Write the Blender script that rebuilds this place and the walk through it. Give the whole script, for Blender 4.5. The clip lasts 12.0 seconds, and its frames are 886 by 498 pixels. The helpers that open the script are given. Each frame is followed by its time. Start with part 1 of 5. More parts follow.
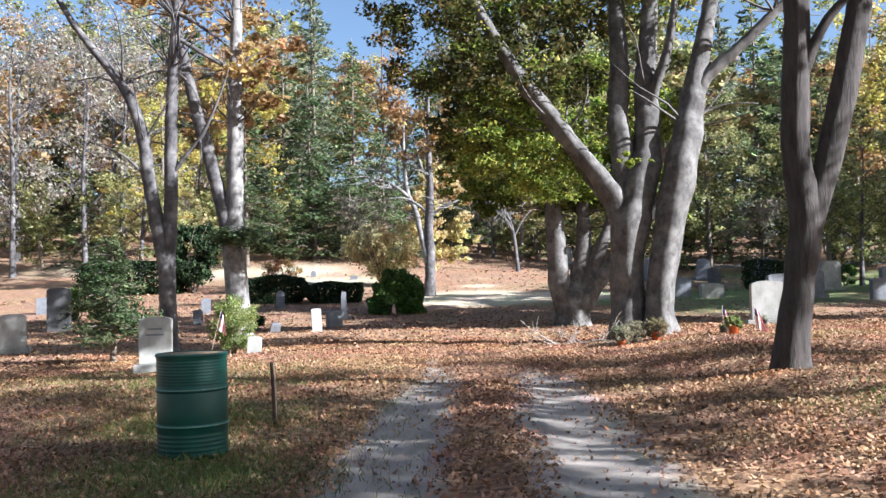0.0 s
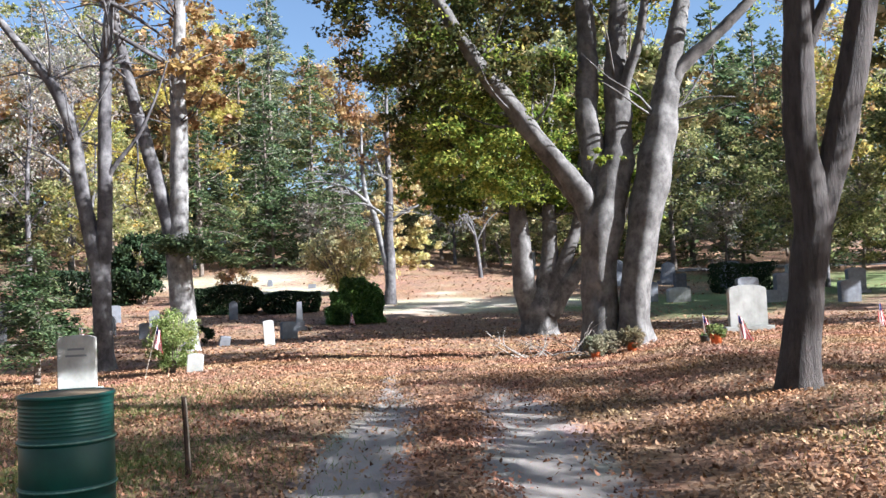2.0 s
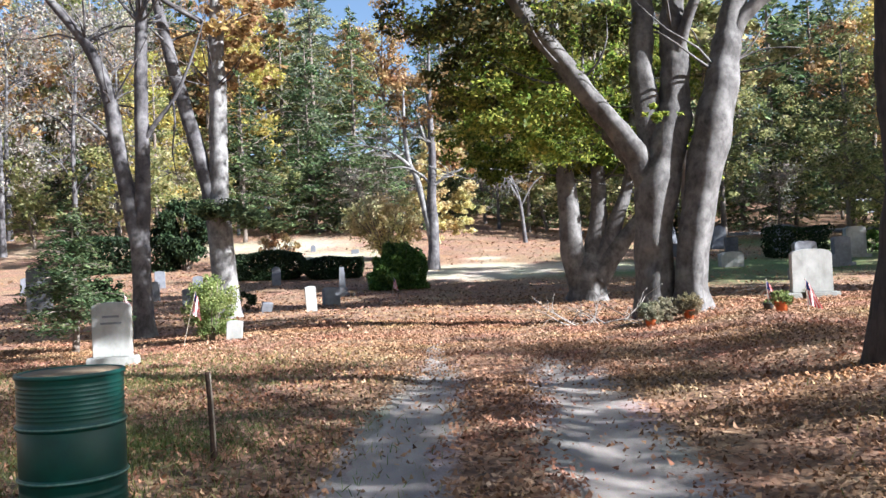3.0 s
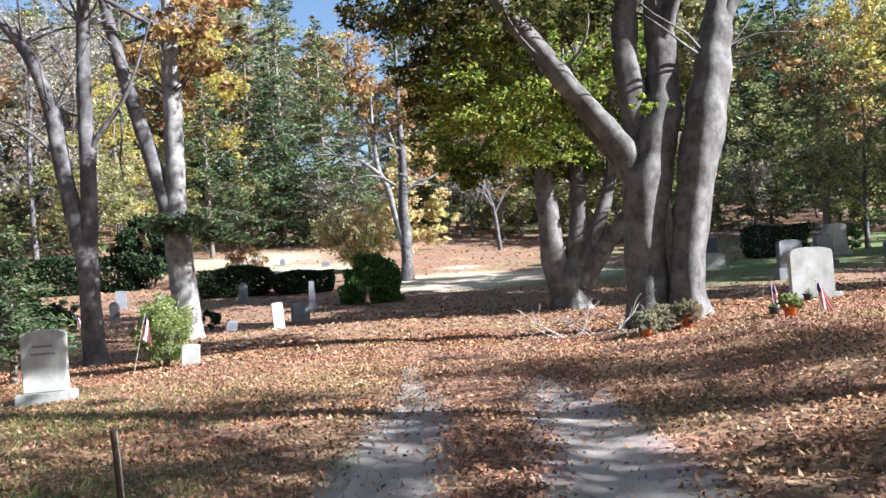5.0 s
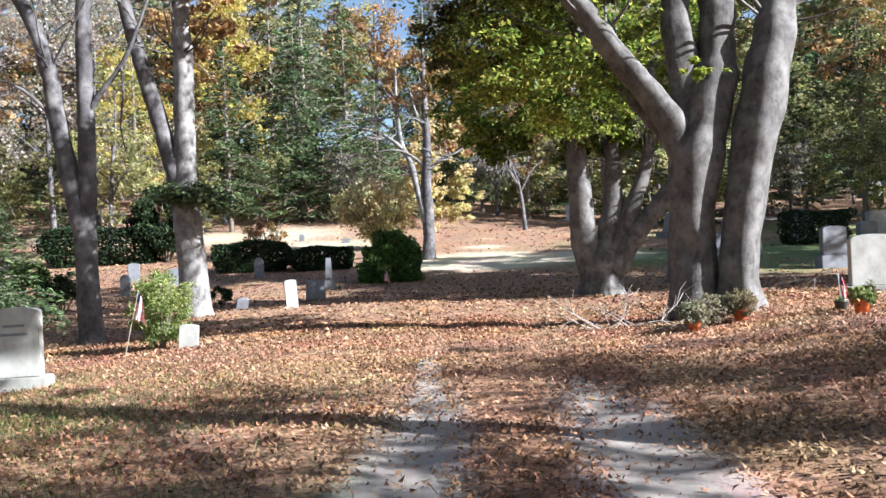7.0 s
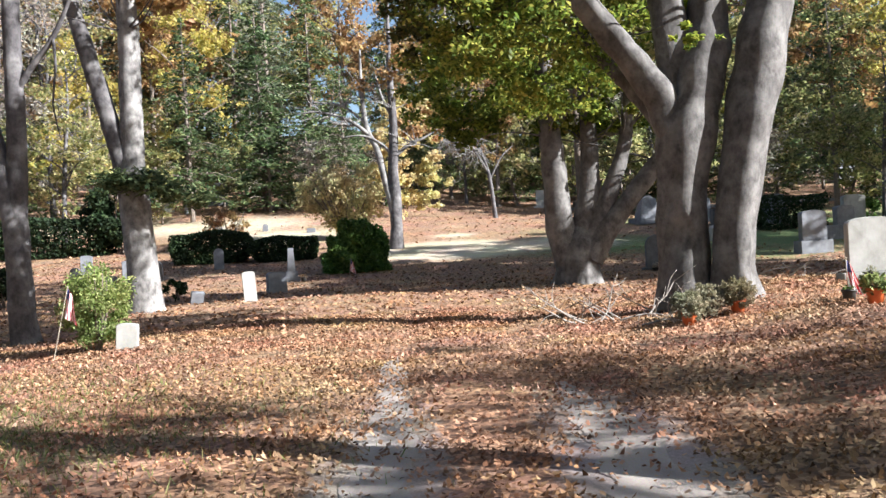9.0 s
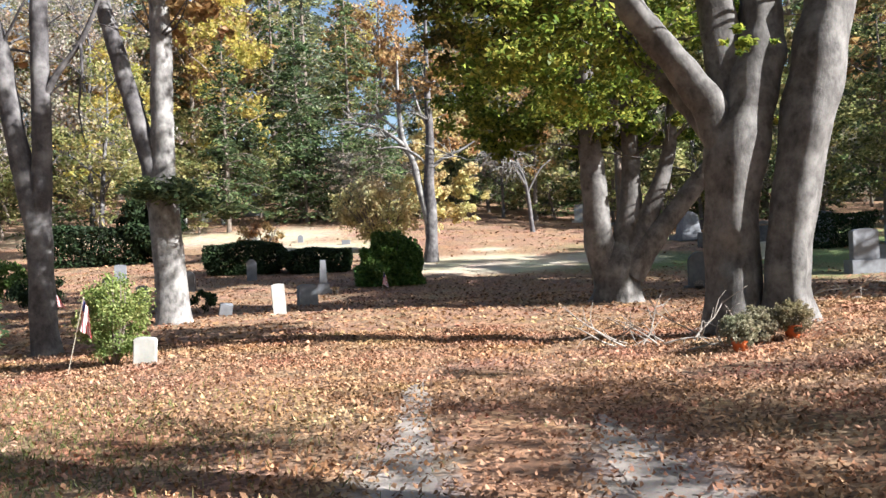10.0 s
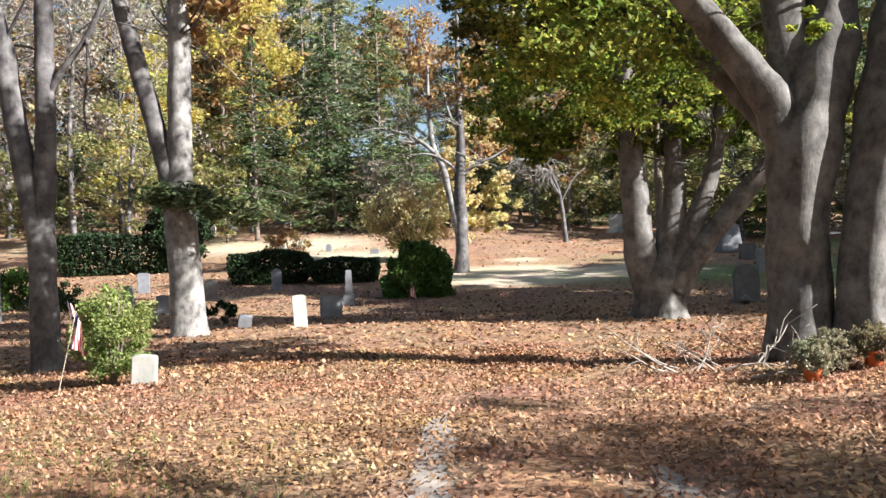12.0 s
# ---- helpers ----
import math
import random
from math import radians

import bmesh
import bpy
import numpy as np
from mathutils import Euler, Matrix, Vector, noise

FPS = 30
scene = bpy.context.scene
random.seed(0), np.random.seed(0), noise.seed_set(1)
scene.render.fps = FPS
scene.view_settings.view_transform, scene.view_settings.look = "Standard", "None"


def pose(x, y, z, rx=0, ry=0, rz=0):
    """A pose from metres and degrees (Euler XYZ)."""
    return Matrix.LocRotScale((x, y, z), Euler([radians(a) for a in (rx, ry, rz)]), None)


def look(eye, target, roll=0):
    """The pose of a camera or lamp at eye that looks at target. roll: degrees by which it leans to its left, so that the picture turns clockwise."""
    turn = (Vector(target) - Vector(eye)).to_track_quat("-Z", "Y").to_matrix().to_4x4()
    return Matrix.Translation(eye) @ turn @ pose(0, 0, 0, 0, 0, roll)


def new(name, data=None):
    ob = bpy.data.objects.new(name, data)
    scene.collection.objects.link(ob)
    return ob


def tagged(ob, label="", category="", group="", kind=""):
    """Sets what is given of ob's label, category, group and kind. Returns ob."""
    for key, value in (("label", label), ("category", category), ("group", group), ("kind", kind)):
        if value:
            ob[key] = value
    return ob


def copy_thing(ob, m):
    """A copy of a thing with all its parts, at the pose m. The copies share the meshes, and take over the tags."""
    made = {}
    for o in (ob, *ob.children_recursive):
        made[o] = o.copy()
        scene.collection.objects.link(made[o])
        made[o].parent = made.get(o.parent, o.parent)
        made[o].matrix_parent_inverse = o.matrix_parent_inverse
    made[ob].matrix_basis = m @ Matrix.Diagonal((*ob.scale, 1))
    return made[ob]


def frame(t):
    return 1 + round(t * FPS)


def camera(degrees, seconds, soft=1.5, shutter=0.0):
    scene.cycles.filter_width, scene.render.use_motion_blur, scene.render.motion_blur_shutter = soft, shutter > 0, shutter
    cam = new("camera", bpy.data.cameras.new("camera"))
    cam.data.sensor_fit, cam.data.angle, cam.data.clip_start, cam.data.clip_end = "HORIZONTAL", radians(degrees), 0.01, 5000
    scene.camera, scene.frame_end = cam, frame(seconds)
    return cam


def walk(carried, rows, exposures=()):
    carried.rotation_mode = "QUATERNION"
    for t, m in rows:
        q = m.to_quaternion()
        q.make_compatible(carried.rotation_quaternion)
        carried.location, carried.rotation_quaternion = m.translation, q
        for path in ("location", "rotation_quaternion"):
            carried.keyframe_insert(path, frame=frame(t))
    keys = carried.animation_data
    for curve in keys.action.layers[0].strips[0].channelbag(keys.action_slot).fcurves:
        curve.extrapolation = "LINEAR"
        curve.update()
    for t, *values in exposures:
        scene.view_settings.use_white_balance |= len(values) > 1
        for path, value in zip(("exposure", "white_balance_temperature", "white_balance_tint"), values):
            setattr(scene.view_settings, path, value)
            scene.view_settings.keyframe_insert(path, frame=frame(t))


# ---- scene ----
cam = camera(54.3, 12.0)
PATH = [
    (0, (0.026, -0.013, 1.324), (0.036, 1.985, 1.421), -1.6),
    (0.5, (0.097, 0.334, 1.354), (0.081, 2.333, 1.414), -1.9),
    (1, (0.089, 0.738, 1.363), (0.174, 2.735, 1.419), -3.6),
    (1.5, (0.117, 1.166, 1.372), (0.183, 3.164, 1.408), -1.5),
    (2, (0.128, 1.542, 1.388), (0.226, 3.537, 1.497), -2.4),
    (2.5, (0.091, 1.928, 1.406), (0.147, 3.926, 1.48), -3.3),
    (3, (0.111, 2.333, 1.389), (0.106, 4.333, 1.422), -2.5),
    (3.5, (0.068, 2.681, 1.416), (0.13, 4.679, 1.457), -4.2),
    (5.3, (0.098, 4.055, 1.407), (0.154, 6.053, 1.459), -4.2),
    (5.5, (0.114, 4.21, 1.413), (0.119, 6.21, 1.443), -3.6),
    (6, (0.113, 4.613, 1.415), (0.152, 6.612, 1.437), -4.1),
    (6.5, (0.106, 4.987, 1.418), (0.128, 6.986, 1.419), -4.1),
    (6.7, (0.11, 5.15, 1.434), (0.112, 7.15, 1.441), -3.3),
    (8.3, (0.153, 6.285, 1.401), (0.163, 8.285, 1.397), -2.2),
    (8.5, (0.155, 6.424, 1.41), (0.167, 8.423, 1.425), -2.5),
    (9, (0.156, 6.786, 1.408), (0.229, 8.785, 1.385), -3.4),
    (9.5, (0.228, 7.154, 1.432), (0.228, 9.154, 1.454), -1.6),
    (10, (0.257, 7.506, 1.425), (0.246, 9.506, 1.437), -2.6),
    (10.5, (0.258, 7.817, 1.435), (0.229, 9.817, 1.447), -3.2),
    (11, (0.287, 8.15, 1.469), (0.207, 10.148, 1.498), -1.8),
    (11.5, (0.296, 8.492, 1.489), (0.256, 10.491, 1.533), -2.6),
    (12, (0.291, 8.797, 1.456), (0.208, 10.795, 1.493), -2.2),
]
walk(cam, [(t, look(eye, target, roll)) for t, eye, target, roll in PATH], [(0.0, 1.92, 5750, 11), (6.0, 1.90, 5750, 11), (12.0, 1.80, 6350, 10)])

# ---------------------------------------------------------------- world, sun
SUN_AZ, SUN_EL = 112.0, 30.0  # degrees clockwise from the way walked, degrees up
world = bpy.data.worlds.new("sky")
scene.world = world
world.use_nodes = True
wn = world.node_tree
sky = wn.nodes.new("ShaderNodeTexSky")
sky.sky_type = "NISHITA"
sky.sun_disc = False
sky.sun_elevation = radians(SUN_EL)
sky.sun_rotation = radians(SUN_AZ)
wn.links.new(sky.outputs[0], wn.nodes["Background"].inputs[0])
wn.nodes["Background"].inputs[1].default_value = 0.05
sun_data = bpy.data.lights.new("sun", "SUN")
sun_data.energy, sun_data.angle, sun_data.color = 5.0, radians(0.55), (1.0, 0.965, 0.91)
sun = new("sun", sun_data)
_a, _e = radians(SUN_AZ), radians(SUN_EL)
SUN_DIR = Vector((math.sin(_a) * math.cos(_e), math.cos(_a) * math.cos(_e), math.sin(_e)))
sun.matrix_world = look(SUN_DIR * 60, (0, 0, 0))


# ---------------------------------------------------------------- materials
def mat(name):
    m = bpy.data.materials.new(name)
    m.use_nodes = True
    nt = m.node_tree
    return m, nt, nt.nodes["Principled BSDF"]


def node(nt, kind, **sets):
    n = nt.nodes.new(kind)
    for k, v in sets.items():
        n.inputs[k.replace("_", " ")].default_value = v
    return n


def coords(nt, scale=(1, 1, 1), world_space=False):
    m = nt.nodes.new("ShaderNodeMapping")
    m.inputs["Scale"].default_value = scale
    if world_space:
        nt.links.new(nt.nodes.new("ShaderNodeNewGeometry").outputs["Position"], m.inputs[0])
    else:
        nt.links.new(nt.nodes.new("ShaderNodeTexCoord").outputs["Object"], m.inputs[0])
    return m.outputs[0]


def ramp(nt, fac, stops):
    r = nt.nodes.new("ShaderNodeValToRGB")
    els = r.color_ramp.elements
    while len(els) < len(stops):
        els.new(0.5)
    for e, (p, c) in zip(els, stops):
        e.position, e.color = p, (*c, 1)
    nt.links.new(fac, r.inputs[0])
    return r.outputs[0]


def mixed(nt, fac, a, b, blend="MIX"):
    m = nt.nodes.new("ShaderNodeMix")
    m.data_type, m.blend_type = "RGBA", blend
    for sock, v in ((m.inputs[0], fac), (m.inputs[6], a), (m.inputs[7], b)):
        if isinstance(v, (int, float)):
            sock.default_value = v
        elif isinstance(v, tuple):
            sock.default_value = (*v, 1)
        else:
            nt.links.new(v, sock)
    return m.outputs[2]


def bump(nt, bsdf, height, strength=0.5, distance=0.02, normal=None):
    b = node(nt, "ShaderNodeBump", Strength=strength, Distance=distance)
    nt.links.new(height, b.inputs["Height"])
    if normal is not None:
        nt.links.new(normal, b.inputs["Normal"])
    nt.links.new(b.outputs[0], bsdf.inputs["Normal"])
    return b.outputs[0]


def noise_tex(nt, vec, scale, detail=4.0, rough=0.6):
    n = node(nt, "ShaderNodeTexNoise", Scale=scale, Detail=detail, Roughness=rough)
    nt.links.new(vec, n.inputs["Vector"])
    return n


def stone_mat(name, c1, c2, scale=6.0, rough=0.8, stain=(0.16, 0.15, 0.12), stain_at=0.62):
    m, nt, b = mat(name)
    v = coords(nt)
    n1 = noise_tex(nt, v, scale, 6)
    n2 = noise_tex(nt, v, scale * 22, 3)
    n3 = noise_tex(nt, coords(nt, (1, 1, 0.45)), scale * 0.55, 5)
    col = ramp(nt, n1.outputs[0], [(0.3, c1), (0.7, c2)])
    col = mixed(nt, ramp(nt, n3.outputs[0], [(stain_at - 0.08, (0, 0, 0)), (stain_at + 0.12, (0.7, 0.7, 0.7))]), col, stain)
    nt.links.new(mixed(nt, 0.25, col, n2.outputs[1], "OVERLAY"), b.inputs["Base Color"])
    b.inputs["Roughness"].default_value = rough
    bump(nt, b, n2.outputs[0], 0.35, 0.01)
    return m


def bark_mat(name, c1, c2, blotch, ridge=0.0, scale=1.0):
    """Bark: blotched and nearly smooth, or ridged along the stem with ridge > 0."""
    m, nt, b = mat(name)
    v = coords(nt)
    n1 = noise_tex(nt, v, 2.2 * scale, 6, 0.65)
    n2 = noise_tex(nt, coords(nt, (1, 1, 0.16 if ridge else 0.62)), (16 if ridge else 9) * scale, 6, 0.72)
    n3 = noise_tex(nt, v, 60, 3)
    n4 = noise_tex(nt, coords(nt, (1, 1, 0.4)), 5.0, 5)
    col = ramp(nt, n2.outputs[0], [(0.32, c1), (0.62, c2)])
    col = mixed(nt, ramp(nt, n1.outputs[0], [(0.46, (0, 0, 0)), (0.74, (0.75, 0.75, 0.75))]), col, blotch)
    col = mixed(nt, ramp(nt, n4.outputs[0], [(0.58, (0, 0, 0)), (0.72, (0.5, 0.5, 0.5))]), col, tuple(0.5 * x for x in c1))
    nt.links.new(mixed(nt, 0.3, col, n3.outputs[1], "OVERLAY"), b.inputs["Base Color"])
    b.inputs["Roughness"].default_value = 0.85
    nb = bump(nt, b, n2.outputs[0], 1.0 if ridge else 0.6, 0.05 if ridge else 0.025)
    bump(nt, b, n3.outputs[0], 0.3, 0.008, nb)
    return m


def leaf_mat(name, stops, translucent=0.45, rough=0.5):
    """Leaves whose colour differs from leaf to leaf; light shines through them."""
    m, nt, b = mat(name)
    g = nt.nodes.new("ShaderNodeNewGeometry")
    o = nt.nodes.new("ShaderNodeObjectInfo")
    a = nt.nodes.new("ShaderNodeMath")
    a.operation = "MULTIPLY_ADD"
    a.inputs[1].default_value = 0.8
    s = nt.nodes.new("ShaderNodeMath")
    s.operation = "MULTIPLY"
    s.inputs[1].default_value = 0.2
    nt.links.new(o.outputs["Random"], s.inputs[0])
    nt.links.new(g.outputs["Random Per Island"], a.inputs[0])
    nt.links.new(s.outputs[0], a.inputs[2])
    col = ramp(nt, a.outputs[0], stops)
    big = noise_tex(nt, coords(nt, world_space=True), 0.7, 3)
    col = mixed(nt, 0.35, col, big.outputs[1], "OVERLAY")
    nt.links.new(col, b.inputs["Base Color"])
    b.inputs["Roughness"].default_value = rough
    b.inputs["Specular IOR Level"].default_value = 0.22
    if translucent:
        t = nt.nodes.new("ShaderNodeBsdfTranslucent")
        nt.links.new(col, t.inputs[0])
        mx = nt.nodes.new("ShaderNodeMixShader")
        mx.inputs[0].default_value = translucent
        out = nt.nodes["Material Output"]
        nt.links.new(b.outputs[0], mx.inputs[1])
        nt.links.new(t.outputs[0], mx.inputs[2])
        nt.links.new(mx.outputs[0], out.inputs[0])
    return m


def plain_mat(name, c1, c2, rough=0.6, metal=0.0, scale=8.0, bump_s=0.2):
    m, nt, b = mat(name)
    n1 = noise_tex(nt, coords(nt), scale, 5)
    n2 = noise_tex(nt, coords(nt), scale * 12, 3)
    col = ramp(nt, n1.outputs[0], [(0.35, c1), (0.68, c2)])
    nt.links.new(mixed(nt, 0.2, col, n2.outputs[1], "OVERLAY"), b.inputs["Base Color"])
    b.inputs["Roughness"].default_value = rough
    b.inputs["Metallic"].default_value = metal
    bump(nt, b, n2.outputs[0], bump_s, 0.006)
    return m


def ground_mat():
    """Leaf litter with worn grass and bare sandy soil, laid out by the sheet's cover attribute."""
    m, nt, b = mat("leaf_litter_ground")
    v = coords(nt, world_space=True)
    n0 = noise_tex(nt, v, 0.55, 4)
    n1 = noise_tex(nt, v, 3.2, 5, 0.7)
    n2 = noise_tex(nt, v, 45, 4, 0.7)
    n3 = noise_tex(nt, v, 6.5, 6, 0.75)
    vo = node(nt, "ShaderNodeTexVoronoi", Scale=17.0, Randomness=1.0)
    warp = mixed(nt, 0.12, v, n1.outputs[1], "ADD")
    nt.links.new(warp, vo.inputs["Vector"])
    sep = nt.nodes.new("ShaderNodeSeparateColor")
    nt.links.new(vo.outputs["Color"], sep.inputs[0])
    litter = ramp(nt, sep.outputs[0], [(0.0, (0.07, 0.04, 0.025)), (0.35, (0.19, 0.105, 0.06)), (0.7, (0.32, 0.18, 0.10)), (1.0, (0.45, 0.285, 0.17))])
    litter = mixed(nt, ramp(nt, n1.outputs[0], [(0.4, (0, 0, 0)), (0.7, (0.6, 0.6, 0.6))]), litter, (0.19, 0.11, 0.065))
    grass = ramp(nt, n2.outputs[0], [(0.3, (0.045, 0.065, 0.018)), (0.55, (0.12, 0.165, 0.045)), (0.75, (0.26, 0.27, 0.10))])
    sand = ramp(nt, n2.outputs[0], [(0.3, (0.30, 0.255, 0.17)), (0.55, (0.44, 0.385, 0.27)), (0.8, (0.58, 0.52, 0.40))])
    at = nt.nodes.new("ShaderNodeAttribute")
    at.attribute_name = "cover"
    cs = nt.nodes.new("ShaderNodeSeparateColor")
    nt.links.new(at.outputs["Color"], cs.inputs[0])

    def mask(amount, n, gain=3.0):
        a = nt.nodes.new("ShaderNodeMath")
        a.operation = "ADD"
        nt.links.new(amount, a.inputs[0])
        nt.links.new(n, a.inputs[1])
        k = nt.nodes.new("ShaderNodeMapRange")
        k.inputs["From Min"].default_value = 0.95
        k.inputs["From Max"].default_value = 0.95 + 1 / gain
        nt.links.new(a.outputs[0], k.inputs["Value"])
        return k.outputs[0]

    col = mixed(nt, mask(cs.outputs[0], n1.outputs[0]), litter, grass)
    col = mixed(nt, mask(cs.outputs[1], n1.outputs[0]), col, sand)
    dirt = ramp(nt, n2.outputs[0], [(0.3, (0.22, 0.185, 0.16)), (0.55, (0.33, 0.285, 0.25)), (0.8, (0.43, 0.385, 0.34))])
    col = mixed(nt, mask(cs.outputs[2], n3.outputs[0]), col, dirt)
    col = mixed(nt, 0.3, col, n0.outputs[1], "OVERLAY")
    nt.links.new(col, b.inputs["Base Color"])
    b.inputs["Roughness"].default_value = 0.95
    nb = bump(nt, b, sep.outputs[1], 0.6, 0.04)
    bump(nt, b, n2.outputs[0], 0.5, 0.02, nb)
    return m


def road_mat():
    m, nt, b = mat("packed_dirt_track")
    v = coords(nt, world_space=True)
    n1 = noise_tex(nt, coords(nt, (1, 0.35, 1), True), 3.0, 5)
    n2 = noise_tex(nt, v, 70, 4, 0.75)
    vo = node(nt, "ShaderNodeTexVoronoi", Scale=60.0)
    nt.links.new(v, vo.inputs["Vector"])
    col = ramp(nt, n1.outputs[0], [(0.3, (0.24, 0.205, 0.18)), (0.7, (0.40, 0.355, 0.315))])
    col = mixed(nt, 0.5, col, n2.outputs[1], "OVERLAY")
    nt.links.new(col, b.inputs["Base Color"])
    b.inputs["Roughness"].default_value = 0.9
    nb = bump(nt, b, n2.outputs[0], 0.5, 0.01)
    bump(nt, b, vo.outputs["Distance"], 0.3, 0.008, nb)
    return m


GROUND, ROAD = ground_mat(), road_mat()
ASPHALT = plain_mat("worn_asphalt", (0.06, 0.06, 0.065), (0.11, 0.11, 0.115), 0.85, 0.0, 3.0, 0.2)
MARBLE = stone_mat("weathered_marble", (0.30, 0.30, 0.275), (0.46, 0.455, 0.43), 3.0, 0.8, (0.17, 0.175, 0.15), 0.53)
GRANITE = stone_mat("grey_granite", (0.13, 0.138, 0.155), (0.22, 0.23, 0.25), 5.0, 0.8, (0.09, 0.09, 0.085))
DARKSTONE = stone_mat("dark_slate", (0.07, 0.07, 0.075), (0.14, 0.14, 0.14), 5.0)
BEECH = bark_mat("grey_beech_bark", (0.035, 0.031, 0.029), (0.105, 0.097, 0.091), (0.27, 0.258, 0.243))
MAPLE = bark_mat("furrowed_dark_bark", (0.022, 0.018, 0.016), (0.075, 0.06, 0.054), (0.09, 0.078, 0.07), 1.0)
PALE = bark_mat("pale_grey_bark", (0.032, 0.028, 0.030), (0.095, 0.088, 0.090), (0.27, 0.258, 0.25))
WHITE_BARK = bark_mat("white_grey_bark", (0.07, 0.065, 0.062), (0.22, 0.21, 0.20), (0.44, 0.425, 0.405))
BROWN = bark_mat("brown_bark", (0.09, 0.07, 0.055), (0.19, 0.15, 0.12), (0.26, 0.23, 0.20), 1.0)
TWIG = plain_mat("bleached_twig", (0.20, 0.17, 0.145), (0.34, 0.305, 0.27), 0.85)
LITTER_LEAF = leaf_mat("fallen_leaf", [(0.0, (0.08, 0.042, 0.025)), (0.3, (0.22, 0.115, 0.062)), (0.6, (0.37, 0.205, 0.115)), (0.85, (0.48, 0.30, 0.185)), (1.0, (0.58, 0.43, 0.31))], 0.1, 0.75)
GREEN_LEAF = leaf_mat("green_leaf", [(0.0, (0.04, 0.07, 0.015)), (0.45, (0.15, 0.21, 0.04)), (0.8, (0.35, 0.38, 0.068)), (1.0, (0.56, 0.49, 0.12))], 0.6)
DARK_LEAF = leaf_mat("bronze_leaf", [(0.0, (0.03, 0.04, 0.013)), (0.5, (0.085, 0.09, 0.027)), (0.85, (0.19, 0.14, 0.045)), (1.0, (0.36, 0.22, 0.075))], 0.42)
YELLOW_LEAF = leaf_mat("yellow_leaf", [(0.0, (0.24, 0.24, 0.07)), (0.4, (0.44, 0.39, 0.11)), (0.75, (0.58, 0.47, 0.13)), (1.0, (0.66, 0.56, 0.28))], 0.55)
ORANGE_LEAF = leaf_mat("rust_leaf", [(0.0, (0.13, 0.09, 0.045)), (0.4, (0.35, 0.215, 0.095)), (0.75, (0.52, 0.34, 0.15)), (1.0, (0.62, 0.50, 0.30))], 0.5)
OLIVE_LEAF = leaf_mat("olive_leaf", [(0.0, (0.06, 0.075, 0.028)), (0.4, (0.21, 0.225, 0.085)), (0.8, (0.46, 0.43, 0.19)), (1.0, (0.64, 0.56, 0.32))], 0.55)
CREAM_LEAF = leaf_mat("cream_leaf", [(0.0, (0.40, 0.33, 0.14)), (0.5, (0.64, 0.55, 0.27)), (1.0, (0.78, 0.70, 0.42))], 0.5, 0.7)
STRAW_LEAF = leaf_mat("straw_leaf", [(0.0, (0.22, 0.20, 0.09)), (0.5, (0.46, 0.40, 0.20)), (1.0, (0.64, 0.56, 0.33))], 0.5, 0.7)
GREY_LEAF = leaf_mat("dry_pale_leaf", [(0.0, (0.21, 0.185, 0.145)), (0.5, (0.37, 0.33, 0.27)), (1.0, (0.52, 0.47, 0.39))], 0.45, 0.7)
NEEDLE = leaf_mat("hemlock_needle", [(0.0, (0.022, 0.040, 0.018)), (0.5, (0.085, 0.125, 0.055)), (0.85, (0.20, 0.25, 0.11)), (1.0, (0.36, 0.40, 0.20))], 0.4, 0.6)
PINE = leaf_mat("pine_needle", [(0.0, (0.04, 0.058, 0.034)), (0.5, (0.14, 0.175, 0.105)), (1.0, (0.36, 0.39, 0.27))], 0.35, 0.5)
HEDGE_LEAF = leaf_mat("hedge_leaf", [(0.0, (0.010, 0.020, 0.009)), (0.6, (0.022, 0.040, 0.015)), (1.0, (0.05, 0.075, 0.026))], 0.15, 0.8)
RHODO_LEAF = leaf_mat("glossy_leaf", [(0.0, (0.035, 0.08, 0.016)), (0.6, (0.09, 0.17, 0.035)), (1.0, (0.20, 0.29, 0.075))], 0.3, 0.6)
LIME_LEAF = leaf_mat("lime_leaf", [(0.0, (0.07, 0.11, 0.03)), (0.5, (0.20, 0.27, 0.075)), (1.0, (0.42, 0.46, 0.19))], 0.5)
MUM_LEAF = leaf_mat("faded_mum", [(0.0, (0.11, 0.115, 0.07)), (0.5, (0.25, 0.24, 0.15)), (1.0, (0.42, 0.38, 0.27))], 0.3, 0.9)
GRASS = leaf_mat("grass_blade", [(0.0, (0.06, 0.09, 0.02)), (0.5, (0.15, 0.19, 0.05)), (1.0, (0.34, 0.30, 0.13))], 0.3)
DRUM_GREEN = plain_mat("green_enamel", (0.003, 0.050, 0.040), (0.006, 0.080, 0.060), 0.42, 0.0, 5.0, 0.08)
# paler green that paints the highlight on the drum's hoops
DRUM_GLINT = plain_mat("green_enamel_glint", (0.06, 0.20, 0.16), (0.22, 0.32, 0.27), 0.45, 0.0, 30.0)
LID = plain_mat("leaf_stained_plywood", (0.16, 0.11, 0.065), (0.28, 0.21, 0.13), 0.85)
RUST = plain_mat("rusty_iron", (0.045, 0.028, 0.02), (0.12, 0.07, 0.045), 0.85, 0.3, 20.0)
WOOD = plain_mat("weathered_wood", (0.30, 0.25, 0.19), (0.44, 0.38, 0.30), 0.8, 0.0, 20.0)
TERRACOTTA = plain_mat("orange_plastic_pot", (0.50, 0.10, 0.025), (0.60, 0.15, 0.04), 0.5)
BLACKPOT = plain_mat("dark_pot", (0.02, 0.02, 0.02), (0.05, 0.045, 0.04), 0.6)
RED = plain_mat("red_cloth", (0.42, 0.03, 0.04), (0.55, 0.06, 0.07), 0.8)
